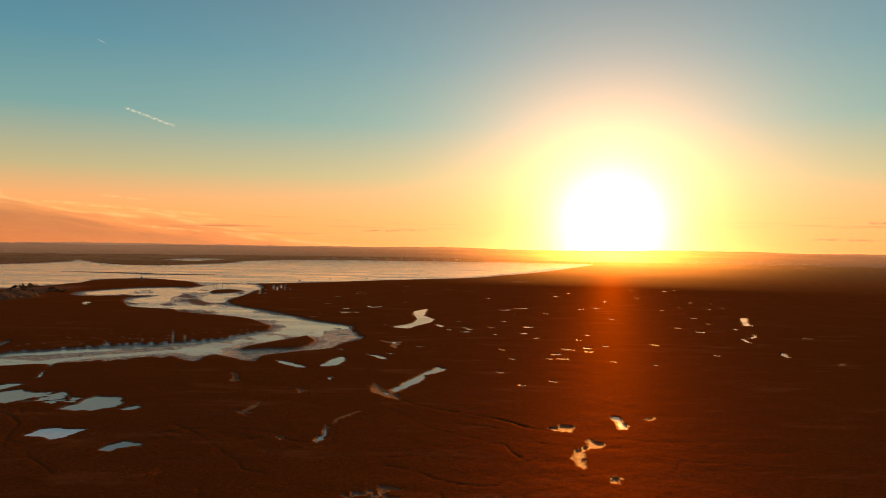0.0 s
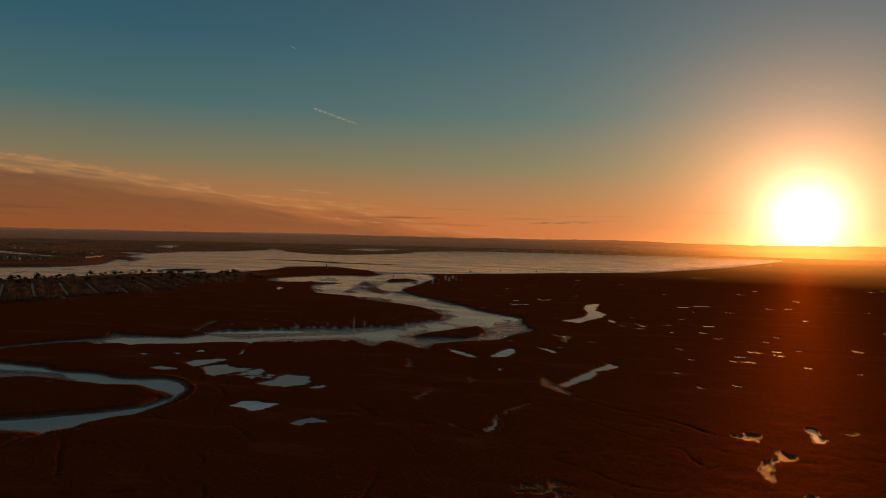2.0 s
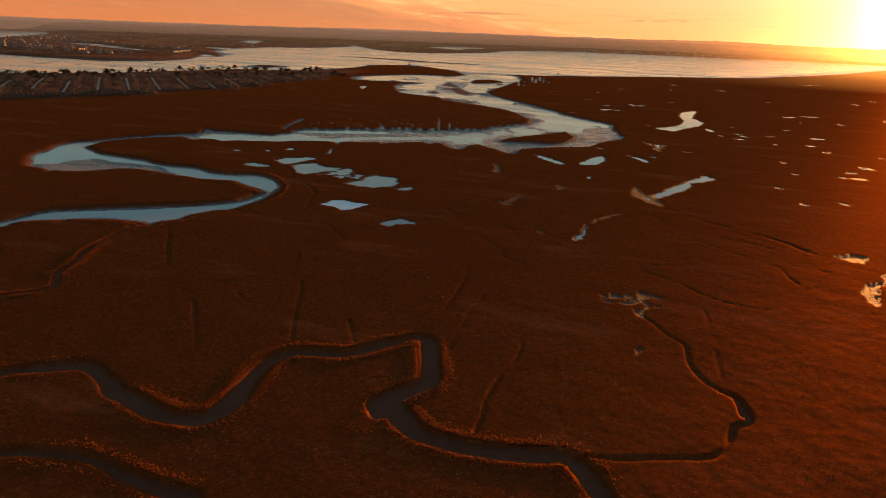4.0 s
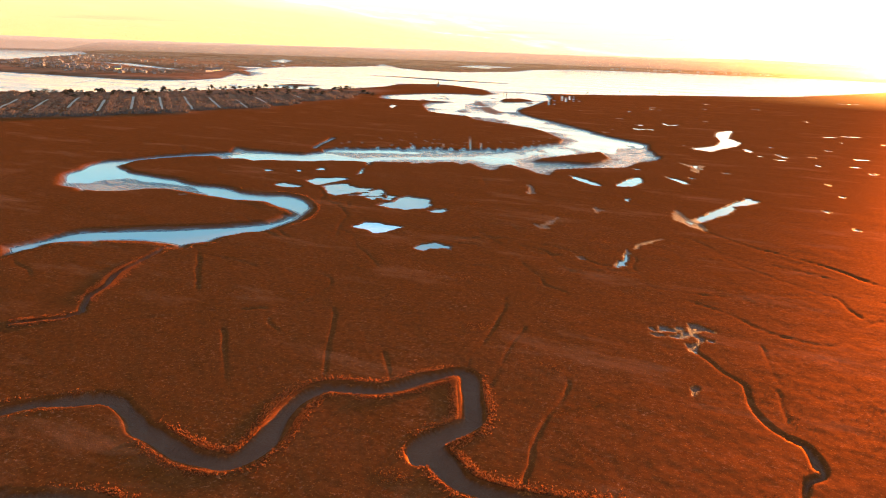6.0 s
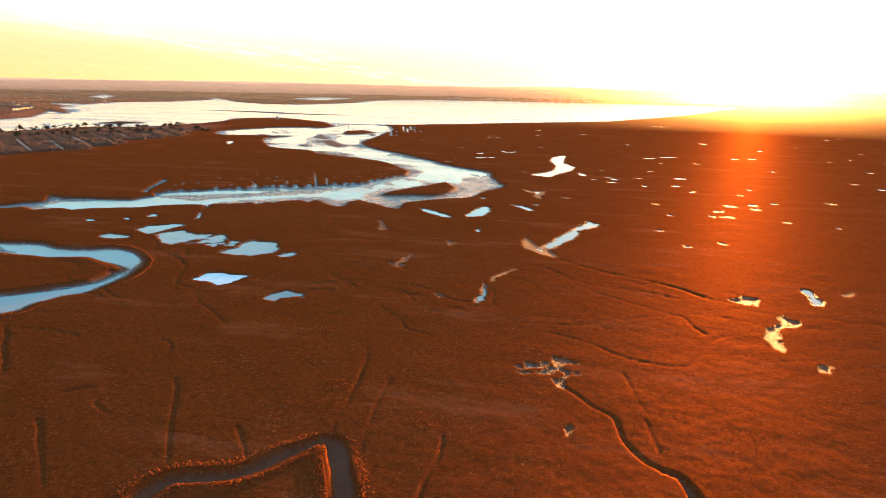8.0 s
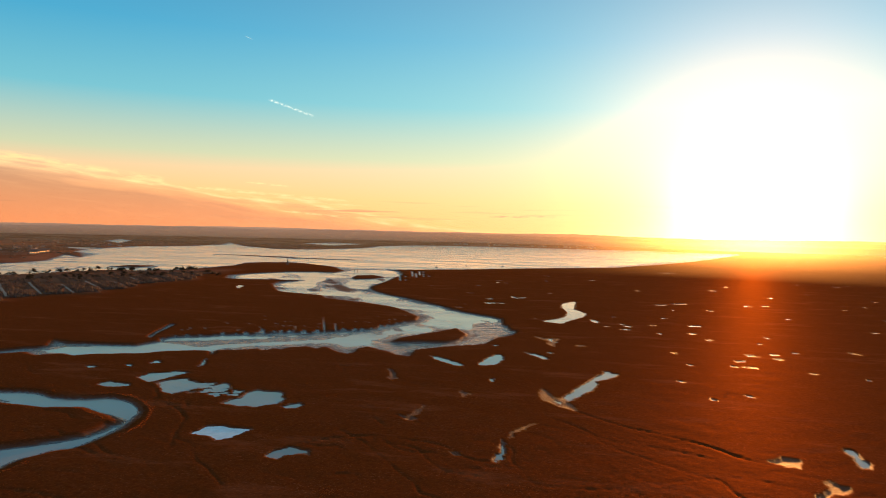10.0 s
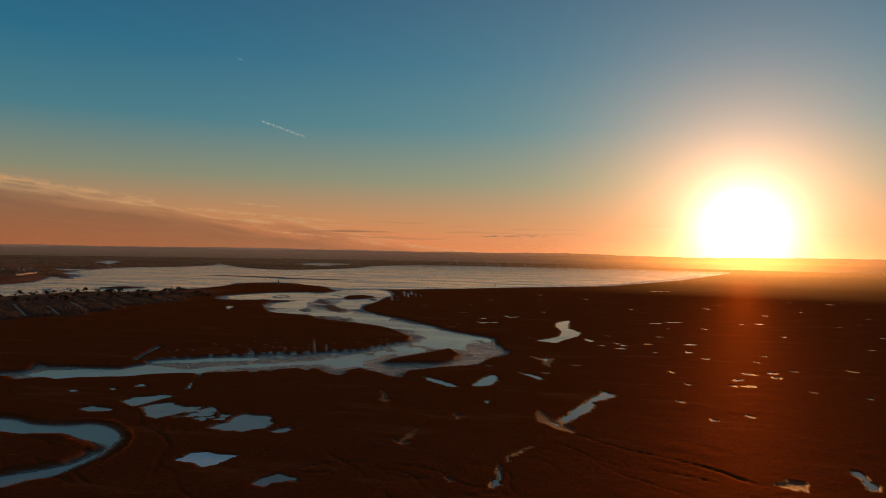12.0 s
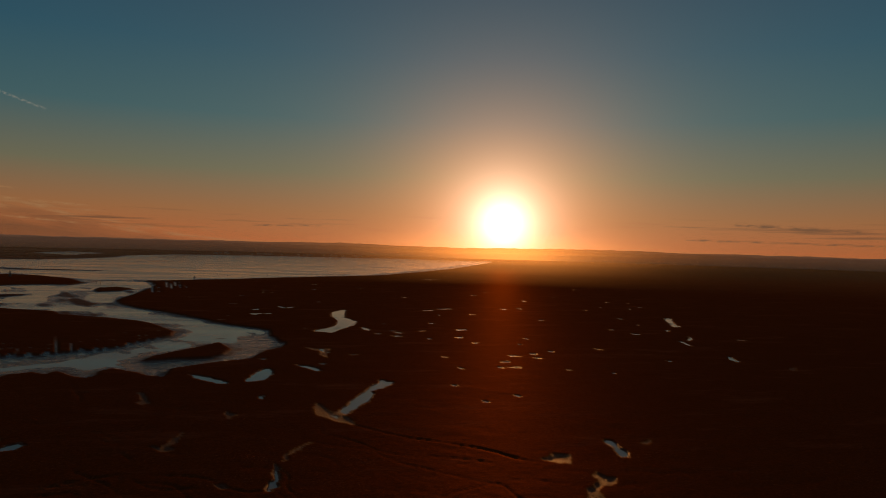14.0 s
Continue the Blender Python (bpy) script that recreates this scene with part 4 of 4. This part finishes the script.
# ---------------------------------------------------------------- grass and reeds
def blades_object(name, x, y, z, height, width, lean, mat, per=3):
    """Tufts of narrow upright blades, each blade a triangle leaning its own way."""
    n = len(x)
    a = RNG.uniform(0, 2 * math.pi, (n, per))
    h = height[:, None] * RNG.uniform(0.6, 1.15, (n, per))
    w = width[:, None] * RNG.uniform(0.6, 1.3, (n, per))
    ox, oy = RNG.normal(0, 0.35, (n, per)) * width[:, None], RNG.normal(0, 0.35, (n, per)) * width[:, None]
    bx, by = x[:, None] + ox, y[:, None] + oy
    lx, ly = RNG.normal(0, lean, (n, per)) * h, RNG.normal(0, lean, (n, per)) * h
    zz = np.broadcast_to(z[:, None], (n, per))
    c, s = np.cos(a) * w / 2, np.sin(a) * w / 2
    v = np.stack([np.stack([bx - c, by - s, zz - 0.1], -1), np.stack([bx + c, by + s, zz - 0.1], -1), np.stack([bx + lx, by + ly, zz + h], -1)], 2).reshape(-1, 3)
    me = bpy.data.meshes.new(name)
    count = len(v)
    me.vertices.add(count)
    me.vertices.foreach_set("co", v.astype(np.float32).ravel())
    me.loops.add(count)
    me.loops.foreach_set("vertex_index", np.arange(count, dtype=np.int32))
    me.polygons.add(count // 3)
    me.polygons.foreach_set("loop_start", np.arange(0, count, 3, dtype=np.int32))
    me.update()
    me.validate()
    me.materials.append(mat)
    return new(name, me)


def scatter(count, nearest, farthest, spread=56.0):
    a = np.radians(RNG.uniform(-spread, spread - 10, count))
    r = nearest * (farthest / nearest) ** RNG.uniform(0, 1, count) ** 0.9
    return -14 + r * np.sin(a), 24 + r * np.cos(a), r


def build_grass():
    a, u = np.radians(RNG.uniform(-56, 48, 330000)), RNG.uniform(0, 1, 330000)
    r = np.sqrt(80.0**2 + u * (430.0**2 - 80.0**2))
    x, y = -14 + r * np.sin(a), 24 + r * np.cos(a)
    thin = np.clip((430 - r) / 220, 0, 1)
    keep = (RNG.uniform(0, 1, len(x)) < thin) & (soft_noise(x, y, 16.0, 81) + RNG.normal(0, 0.3, len(x)) > -0.35)
    x, y, r = x[keep], y[keep], r[keep]
    z, mud, field, d, film = land(x, y)
    keep = (mud < 0.2) & (z > -0.3)
    x, y, z, r = x[keep], y[keep], z[keep], r[keep]
    size = (0.055 + 0.06 * np.clip(soft_noise(x, y, 24.0, 82), -0.5, 1)) * RNG.uniform(0.6, 1.4, len(x))
    tagged(blades_object("marsh_grass", x, y, z, size, size * 0.9 + 0.08, 0.5, GRASS, 2), "dry russet marsh grass in tufts", "grass", kind="stuff")
    # taller reeds follow the creeks and the river bank in soft uneven bands
    xs, ys = [], []
    for half, pts in [(h, p) for h, depth, p in CREEKS if depth > 1.2 and len(p) > 3] + [(0.0, flowing(RIVER_NORTH)), (0.0, flowing(RIVER_SOUTH))]:
        p = np.array(pts, float)
        for a, b in zip(p[:-1], p[1:]):
            long = math.hypot(*(b - a))
            if long < 0.01 or math.hypot(*a) > 430:
                continue
            n = int(long * (80 if half else 10))
            f, off = RNG.uniform(0, 1, n), (half + 0.4 + np.abs(RNG.normal(0, 1.1, n))) * RNG.choice([-1, 1], n)
            xs.append(a[0] + (b[0] - a[0]) * f - (b[1] - a[1]) / long * off)
            ys.append(a[1] + (b[1] - a[1]) * f + (b[0] - a[0]) / long * off)
    x, y = np.concatenate(xs), np.concatenate(ys)
    keep = soft_noise(x, y, 26.0, 83) + RNG.normal(0, 0.15, len(x)) > 0.08
    x, y = x[keep], y[keep]
    u, v, r = scatter(300000, 85.0, 420.0)
    clump = soft_noise(u, v, 20.0, 84) + RNG.normal(0, 0.05, len(u)) > 0.60
    tall = np.concatenate([np.ones(len(x)), np.full(clump.sum(), 0.55)])
    x, y = np.concatenate([x, u[clump]]), np.concatenate([y, v[clump]])
    z, mud, field, d, film = land(x, y)
    keep = (mud < 0.2) & (z > -0.3) & (d > 0.2)
    x, y, z = x[keep], y[keep], z[keep]
    size = RNG.uniform(0.12, 0.42, len(x)) * tall[keep]
    tagged(blades_object("reed_fringe", x, y, z, size, size * 0.25 + 0.08, 0.45, REED, 5), "dry orange reeds along the creek banks", "reeds", kind="stuff")


build_grass()


# ---------------------------------------------------------------- things
def part(name, bm, mat, parent=None, label=""):
    me = bpy.data.meshes.new(name)
    bm.to_mesh(me)
    bm.free()
    me.materials.append(mat)
    ob = new(name, me)
    if parent:
        ob.parent = parent
    if label:
        ob["label"] = label
    return ob


def box(bm, x0, y0, z0, x1, y1, z1):
    m = Matrix.Translation(((x0 + x1) / 2, (y0 + y1) / 2, (z0 + z1) / 2)) @ Matrix.Diagonal((x1 - x0, y1 - y0, z1 - z0, 1))
    return bmesh.ops.create_cube(bm, size=1.0, matrix=m)["verts"]


def tube(bm, line, radii, sides=7):
    """A closed tapering tube along a line of points."""
    rings = []
    for p, r in zip(line, radii):
        rings.append([bm.verts.new((p[0] + r * math.cos(a), p[1] + r * math.sin(a), p[2])) for a in np.linspace(0, 2 * math.pi, sides + 1)[:-1]])
    for a, b in zip(rings[:-1], rings[1:]):
        for i in range(sides):
            bm.faces.new((a[i], a[(i + 1) % sides], b[(i + 1) % sides], b[i]))
    bm.faces.new(rings[0][::-1])
    bm.faces.new(rings[-1])


def height_at(x, y):
    return float(land(np.array([float(x)]), np.array([float(y)]))[0][0])


def dry(x, y, clear=6.0):
    return float(low_distance(np.array([float(x)]), np.array([float(y)]))[0]) > clear


def make_tree(rng, height, spread, bare=0.0):
    """A trunk with limbs, and a crown of many small leaf sprays in uneven clumps."""
    tree = new("tree")
    bm = bmesh.new()
    bend = rng.normal(0, 0.04, 2) * height
    top = (bend[0], bend[1], height * 0.8)
    tube(bm, [(0, 0, -0.5), (bend[0] * 0.3, bend[1] * 0.3, height * 0.3), top], [height * 0.030, height * 0.022, height * 0.006])
    clumps = []
    for k in range(13):
        a, h = rng.uniform(0, 6.28), height * rng.uniform(0.12, 0.80)
        out = spread * rng.uniform(0.25, 1.0) * (1.2 - abs(h / height - 0.4) * 1.2)
        tip = (bend[0] + out * math.cos(a), bend[1] + out * math.sin(a), h)
        foot = (bend[0] * 0.5, bend[1] * 0.5, h * 0.72)
        tube(bm, [foot, tip], [height * 0.011, height * 0.004], 5)
        clumps.append((tip, spread * rng.uniform(0.36, 0.62)))
    clumps.append(((*bend, height * 0.88), spread * 0.4))
    part("trunk", bm, BARK, tree)
    bm = bmesh.new()
    for (cx, cy, cz), r in clumps:
        for k in range(44):
            d = Vector(rng.normal(0, 1, 3)).normalized() * r * rng.uniform(0.35, 1.0) ** 0.6
            c = Vector((cx, cy, cz)) + Vector((d.x, d.y, d.z * 0.62))
            u = Vector(rng.normal(0, 1, 3)).normalized() * r * 0.26
            v = Vector(rng.normal(0, 1, 3)).normalized() * r * 0.26
            bm.faces.new([bm.verts.new(c + u), bm.verts.new(c - u * 0.6 + v), bm.verts.new(c - u * 0.5 - v)])
    part("crown", bm, LEAF, tree)
    return tree


def along(pts, f):
    p = np.array(pts, float)
    s = np.concatenate([[0], np.cumsum(np.hypot(*np.diff(p, axis=0).T))])
    return np.array([np.interp(f * s[-1], s, p[:, 0]), np.interp(f * s[-1], s, p[:, 1])])


def build_trees():
    rng = np.random.default_rng(21)
    kinds = [make_tree(rng, h, s) for h, s in ((11, 4.6), (9, 4.2), (13, 5.0), (8, 4.4), (10, 3.4))]
    for k in kinds:
        tagged(k, "dark evergreen tree on the scrubby shore", "tree", "shore trees")
    shore = [(-983, 730), (-939, 787), (-891, 847), (-868, 943), (-851, 1067), (-831, 1123), (-779, 1138), (-739, 1193), (-730, 1264)]
    spots = []
    for lo, hi, count, inland in ((0.0, 0.07, 9, 25), (0.07, 0.18, 12, 16), (0.24, 0.27, 3, 12), (0.28, 0.42, 13, 10), (0.44, 0.5, 5, 14), (0.52, 0.56, 4, 14),
                                  (0.60, 0.64, 5, 12), (0.68, 0.74, 9, 20), (0.78, 0.82, 7, 18), (0.86, 0.99, 16, 22)):
        for k in range(count):
            x, y = along(shore, rng.uniform(lo, hi))
            spots.append((x + rng.uniform(4, 6 + inland), y + rng.uniform(-8, 8)))
    for k in range(60):
        x, y = along([(-930, 640), (-640, 1130)], rng.uniform(0, 1))
        spots.append((x + rng.uniform(-60, 60), y + rng.uniform(-40, 60)))
    first = {}
    for x, y in spots:
        if not dry(x, y, 2.0):
            continue
        k = int(rng.integers(0, len(kinds)))
        s = rng.uniform(0.38, 0.8)
        m = pose(x, y, height_at(x, y) - 0.1, 0, 0, rng.uniform(0, 360)) @ Matrix.Diagonal((s * 1.2, s * 1.2, s * rng.uniform(0.7, 1.0), 1))
        if k not in first:
            first[k] = True
            kinds[k].matrix_basis = m
        else:
            c = copy_thing(kinds[k], Matrix())
            c.matrix_basis = m


def build_scrub():
    """Rows of bare bushes on old plots, with pale tracks between them."""
    rng = np.random.default_rng(5)
    way, side = np.array([-0.71, 0.70]), np.array([0.70, 0.71])
    v = []
    for row in range(-9, 24):
        origin = np.array([-690.0, 640.0]) + side * row * 17.0
        for s in np.arange(-190, 330, 4.2):
            if rng.uniform() < (0.25 if row % 2 else 0.55):
                continue
            p = origin + way * s + rng.normal(0, 2.2, 2)
            v.append((p[0], p[1], rng.uniform(1.2, 3.6)))
    for k in range(1700):
        y = rng.uniform(480, 1150)
        foot = np.interp(y, [480, 611, 732, 813, 945, 1150], [-680, -612, -586, -576, -587, -630])
        v.append((foot - abs(rng.normal(0, 28)) - 4, y, rng.uniform(1.5, 4.2)))
    for k in range(900):
        y = rng.uniform(470, 700)
        v.append((rng.uniform(-960, -660), y, rng.uniform(0.8, 2.4)))
    for k in range(1900):
        v.append((rng.uniform(-980, -590), rng.uniform(480, 1180), rng.uniform(0.7, 2.2)))
    x, y, h = np.array(v).T
    z, mud, field, d, film = land(x, y)
    across = ((x + 690) * side[0] + (y - 640) * side[1] - 8) % 34
    keep = (d > 3) & (field > 0.35) & (across > 4.5) & (across < 29.5)
    x, y, z, h = x[keep], y[keep], z[keep], h[keep]
    n = 16
    x, y, h, z = np.repeat(x, n), np.repeat(y, n), np.repeat(h, n), np.repeat(z, n)
    x, y = x + rng.normal(0, 0.5, len(x)) * h, y + rng.normal(0, 0.5, len(x)) * h
    tagged(blades_object("scrub", x, y, z, h * rng.uniform(0.45, 1.0, len(x)), h * 0.55, 0.25, SCRUB, 2), "bare dark scrub in rows on old plots", "bushes", kind="stuff")
    for row in range(-8, 22, 2):
        origin = np.array([-690.0, 640.0]) + side * (row * 17.0 + 8)
        s0 = rng.uniform(-70, 0)
        s1 = s0 + rng.uniform(130, 240)
        line = [origin + way * s for s in np.arange(s0, s1, 9.0)]
        line = [p for p in line if dry(p[0], p[1], 10) and land(p[:1], p[1:])[2][0] > 0.5]
        if len(line) < 4:
            continue
        bm = bmesh.new()
        last = None
        for p in line:
            w = side * rng.uniform(1.1, 1.8)
            a, b = [bm.verts.new((q[0], q[1], height_at(q[0], q[1]) + 0.12)) for q in (p - w, p + w)]
            if last:
                bm.faces.new((last[0], last[1], b, a))
            last = (a, b)
        bmesh.ops.recalc_face_normals(bm, faces=bm.faces)
        bmesh.ops.solidify(bm, geom=bm.faces[:], thickness=0.3)
        tagged(part("track", bm, TRACK), "pale sandy track between rows of scrub", "track", kind="structure")


def make_house(width, depth, eaves, lit=False):
    house = new("house")
    bm = bmesh.new()
    box(bm, -width / 2, -depth / 2, -1.0, width / 2, depth / 2, eaves)
    part("wall", bm, WALL, house)
    bm = bmesh.new()
    ridge = eaves + depth * 0.42
    w, d = width / 2 + 0.4, depth / 2 + 0.4
    foot = [bm.verts.new(p) for p in ((-w, -d, eaves + 0.01), (w, -d, eaves + 0.01), (w, d, eaves + 0.01), (-w, d, eaves + 0.01))]
    top = [bm.verts.new((-w, 0, ridge)), bm.verts.new((w, 0, ridge))]
    for f in ((foot[0], foot[1], top[1], top[0]), (foot[2], foot[3], top[0], top[1]), (foot[1], foot[2], top[1]), (foot[3], foot[0], top[0]), foot[::-1]):
        bm.faces.new(f)
    roof = part("roof", bm, ROOF, house)
    bm = bmesh.new()
    box(bm, width * 0.28, -0.5, ridge - 1.2, width * 0.28 + 0.9, 0.5, ridge + 1.1)
    part("chimney", bm, STONE, roof)
    for k in range(3):
        bm = bmesh.new()
        x = (k - 1) * width * 0.3
        box(bm, x - 0.8, -depth / 2 - 0.06, eaves * 0.42, x + 0.8, -depth / 2 + 0.05, eaves * 0.42 + 1.7)
        part("window", bm, GLINT if lit else STONE, house, "window with the sun's orange glint put in as emission" if lit else "")
    return house


def build_town():
    rng = np.random.default_rng(33)
    plain = [make_house(w, d, e) for w, d, e in ((9, 7, 4.6), (11, 7, 4.8), (8, 7, 2.8), (14, 8, 5.4))]
    glowing = make_house(17, 10, 6.5, True)
    for h in plain:
        tagged(h, "pale rendered house with a dark pitched roof", "house", "town houses")
    tagged(glowing, "waterfront house with windows glowing orange", "house", "waterfront houses")
    used = set()

    def put(house, x, y, turn, s=1.0):
        m = pose(x, y, height_at(x, y), 0, 0, turn) @ Matrix.Diagonal((s, s, s, 1))
        if house.name in used:
            house = copy_thing(house, Matrix())
        else:
            used.add(house.name)
        house.matrix_basis = m

    for line, count, spread in ((((-1400, 1360), (-1700, 1420), (-2150, 1560)), 120, 60), (((-1420, 1720), (-1750, 1900), (-2150, 1980)), 26, 60),
                                (((-2050, 1700), (-2420, 2080), (-2850, 2600)), 120, 120), (((-1560, 2060), (-1700, 2350), (-1900, 2500)), 16, 80)):
        for k in range(count):
            x, y = along(line, rng.uniform(0, 1)) + rng.normal(0, spread, 2)
            if dry(x, y, 14.0):
                put(plain[int(rng.integers(0, 4))], x, y, rng.uniform(0, 360), rng.uniform(0.6, 0.95))
    for k in range(34):
        x, y = along(((-760, 4215), (-350, 4265), (120, 4290)), rng.uniform(0, 1)) + rng.normal(0, 18, 2)
        if dry(x, y, 6.0):
            put(plain[int(rng.integers(0, 4))], x, y, rng.uniform(0, 360), rng.uniform(1.0, 1.5))
    for x, y, turn in ((-1352, 1560, 40), (-1368, 1600, 42), (-1392, 1640, 38), (-1335, 1530, 44), (-1520, 1400, 40)):
        if dry(x, y, 3.0):
            put(glowing, x, y, turn)


def build_gardens():
    """Low trees and hedges between the houses of the town and along the far shore."""
    rng = np.random.default_rng(41)
    v = []
    for line, count, spread in ((((-1380, 1360), (-1700, 1420), (-2200, 1580)), 700, 75), (((-1420, 1720), (-1750, 1900), (-2150, 1980)), 500, 80),
                                (((-2050, 1700), (-2420, 2080), (-2900, 2650)), 800, 140), (((-1450, 1850), (-1750, 2500), (-2200, 2900)), 700, 160),
                                (((-1150, 2750), (-1500, 3000), (-2300, 3200)), 500, 150)):
        for k in range(count):
            p = along(line, rng.uniform(0, 1)) + rng.normal(0, spread, 2)
            v.append((p[0], p[1], rng.uniform(2.0, 5.5)))
    x, y, h = np.array(v).T
    z, mud, field, d, film = land(x, y)
    keep = d > 8
    x, y, z, h = [np.repeat(a[keep], 14) for a in (x, y, z, h)]
    x, y = x + rng.normal(0, 0.6, len(x)) * h, y + rng.normal(0, 0.6, len(x)) * h
    tagged(blades_object("garden_trees", x, y, z, h * rng.uniform(0.45, 1.0, len(x)), h * 0.6, 0.25, SCRUB, 2), "dark bare trees and hedges around the town", "trees", kind="stuff")


def build_beacon(x, y):
    beacon = new("beacon_tower")
    z = height_at(x, y)
    beacon.location = (x, y, z)
    bm = bmesh.new()
    tube(bm, [(0, 0, -1), (0, 0, 1.2), (0, 0, 1.6)], [3.6, 3.4, 2.6], 8)
    part("plinth", bm, STONE, beacon)
    bm = bmesh.new()
    tube(bm, [(0, 0, 1.5), (0, 0, 7.5), (0, 0, 8.0)], [2.3, 1.3, 1.5], 8)
    part("shaft", bm, STONE, beacon)
    bm = bmesh.new()
    tube(bm, [(0, 0, 8.0), (0, 0, 10.0), (0, 0, 11.2), (0, 0, 13.0)], [1.2, 1.1, 0.4, 0.12], 8)
    part("lantern", bm, TIMBER, beacon)
    tagged(beacon, "dark stone beacon tower on the low headland", "beacon")


def build_posts():
    first = None
    rng = np.random.default_rng(9)
    for k, (x, y) in enumerate(((-462, 1345), (-455, 1340), (-448, 1352), (-440, 1346), (-432, 1356), (-446, 1368), (-425, 1362))):
        m = pose(x, y, height_at(x, y) - 0.2, rng.uniform(-2, 2), rng.uniform(-2, 2), rng.uniform(0, 360))
        if first is None:
            bm = bmesh.new()
            tube(bm, [(0, 0, -1.5), (0, 0, 5.6), (0, 0, 6.0)], [0.42, 0.36, 0.22], 8)
            first = part("mooring_post", bm, TIMBER)
            first.matrix_basis = m
            tagged(first, "dark wooden mooring post in the channel mouth", "post", "mooring posts")
        else:
            copy_thing(first, m)


def build_boats():
    first = None
    for (x, y), turn in zip([(-334, 1615), (-283, 1744), (-195, 1777)], (25, 70, 50)):
        if first is None:
            boat = new("boat")
            bm = bmesh.new()
            outline = [(-3.2, -1.0), (1.5, -1.1), (3.8, 0.0), (1.5, 1.1), (-3.2, 1.0)]
            low = [bm.verts.new((a * 0.85, b * 0.7, -0.35)) for a, b in outline]
            top = [bm.verts.new((a, b, 0.8)) for a, b in outline]
            for k in range(5):
                bm.faces.new((low[k], low[(k + 1) % 5], top[(k + 1) % 5], top[k]))
            bm.faces.new(low[::-1])
            bm.faces.new(top)
            part("hull", bm, PAINT, boat)
            bm = bmesh.new()
            box(bm, -1.6, -0.75, 0.78, 0.9, 0.75, 2.1)
            bmesh.ops.bevel(bm, geom=bm.edges[:], offset=0.15, segments=1, affect="EDGES")
            part("cabin", bm, WALL, boat)
            bm = bmesh.new()
            tube(bm, [(0.2, 0, 2.05), (0.2, 0, 6.0)], [0.09, 0.04], 6)
            part("mast", bm, TIMBER, boat)
            tagged(boat, "small dark boat moored in the calm bay", "boat", "moored boats")
            boat.matrix_basis = pose(x, y, TIDE_LEVEL, 0, 0, turn)
            first = boat
        else:
            copy_thing(first, pose(x, y, TIDE_LEVEL, 0, 0, turn))


def build_distance(name, radius, base, swing, seed, mat, near_coast=False):
    """A long low ridge at the edge of sight."""
    az = np.radians(np.arange(-75, 75, 0.1))
    top = base + swing * soft_noise(az * 1000, az * 0 + seed, 120.0, seed, 5)
    if near_coast:
        top = 8 + (top - 8) * step(-51.5, -48.0, np.degrees(az))
    top = top + 0.25 * swing * soft_noise(az * 1000, az * 0 + seed, 9.0, seed + 9, 2)
    rows = [(radius, np.full(len(az), -6.0)), (radius + 2, top * 0.6), (radius + 6, top), (radius + 14, top * 0.5), (radius + 16, np.full(len(az), -6.0))]
    x = np.concatenate([-12 + r * np.sin(az) for r, _ in rows])
    y = np.concatenate([22 + r * np.cos(az) for r, _ in rows])
    z = np.concatenate([h for _, h in rows])
    return grid_object(name, x, y, z, len(rows), len(az), mat, False)


def build_haze_sheet(reach):
    """An upright translucent sheet added across the view to stand in for haze."""
    az = np.radians(np.arange(-80, 80, 1.0))
    heights = np.arange(-2.0, 161.0, 27.0)
    rr, aa = np.meshgrid(heights, az, indexing="ij")
    x, y = -12 + reach * np.sin(aa.ravel()), 22 + reach * np.cos(aa.ravel())
    return grid_object("backdrop_haze_sheet", x, y, rr.ravel(), len(heights), len(az), HAZE_SHEET, False)


tagged(build_distance("backdrop_hills", 4900.0, 66.0, 12.0, 3, HAZE_NEAR, True), "low wooded hills with brown evening haze painted on", "hills", kind="structure")
tagged(build_distance("backdrop_far_hills", 4922.0, 80.0, 12.0, 8, HAZE_FAR), "faint far hills with orange haze painted on", "hills", kind="structure")
for reach in (1500.0, 2100.0, 2900.0, 3900.0):
    tagged(build_haze_sheet(reach), "translucent sheet standing in for haze over the far marsh and bay", "mist", kind="structure")
build_boats()
build_trees()
build_scrub()
build_town()
build_gardens()
build_beacon(-653, 1500)
build_posts()
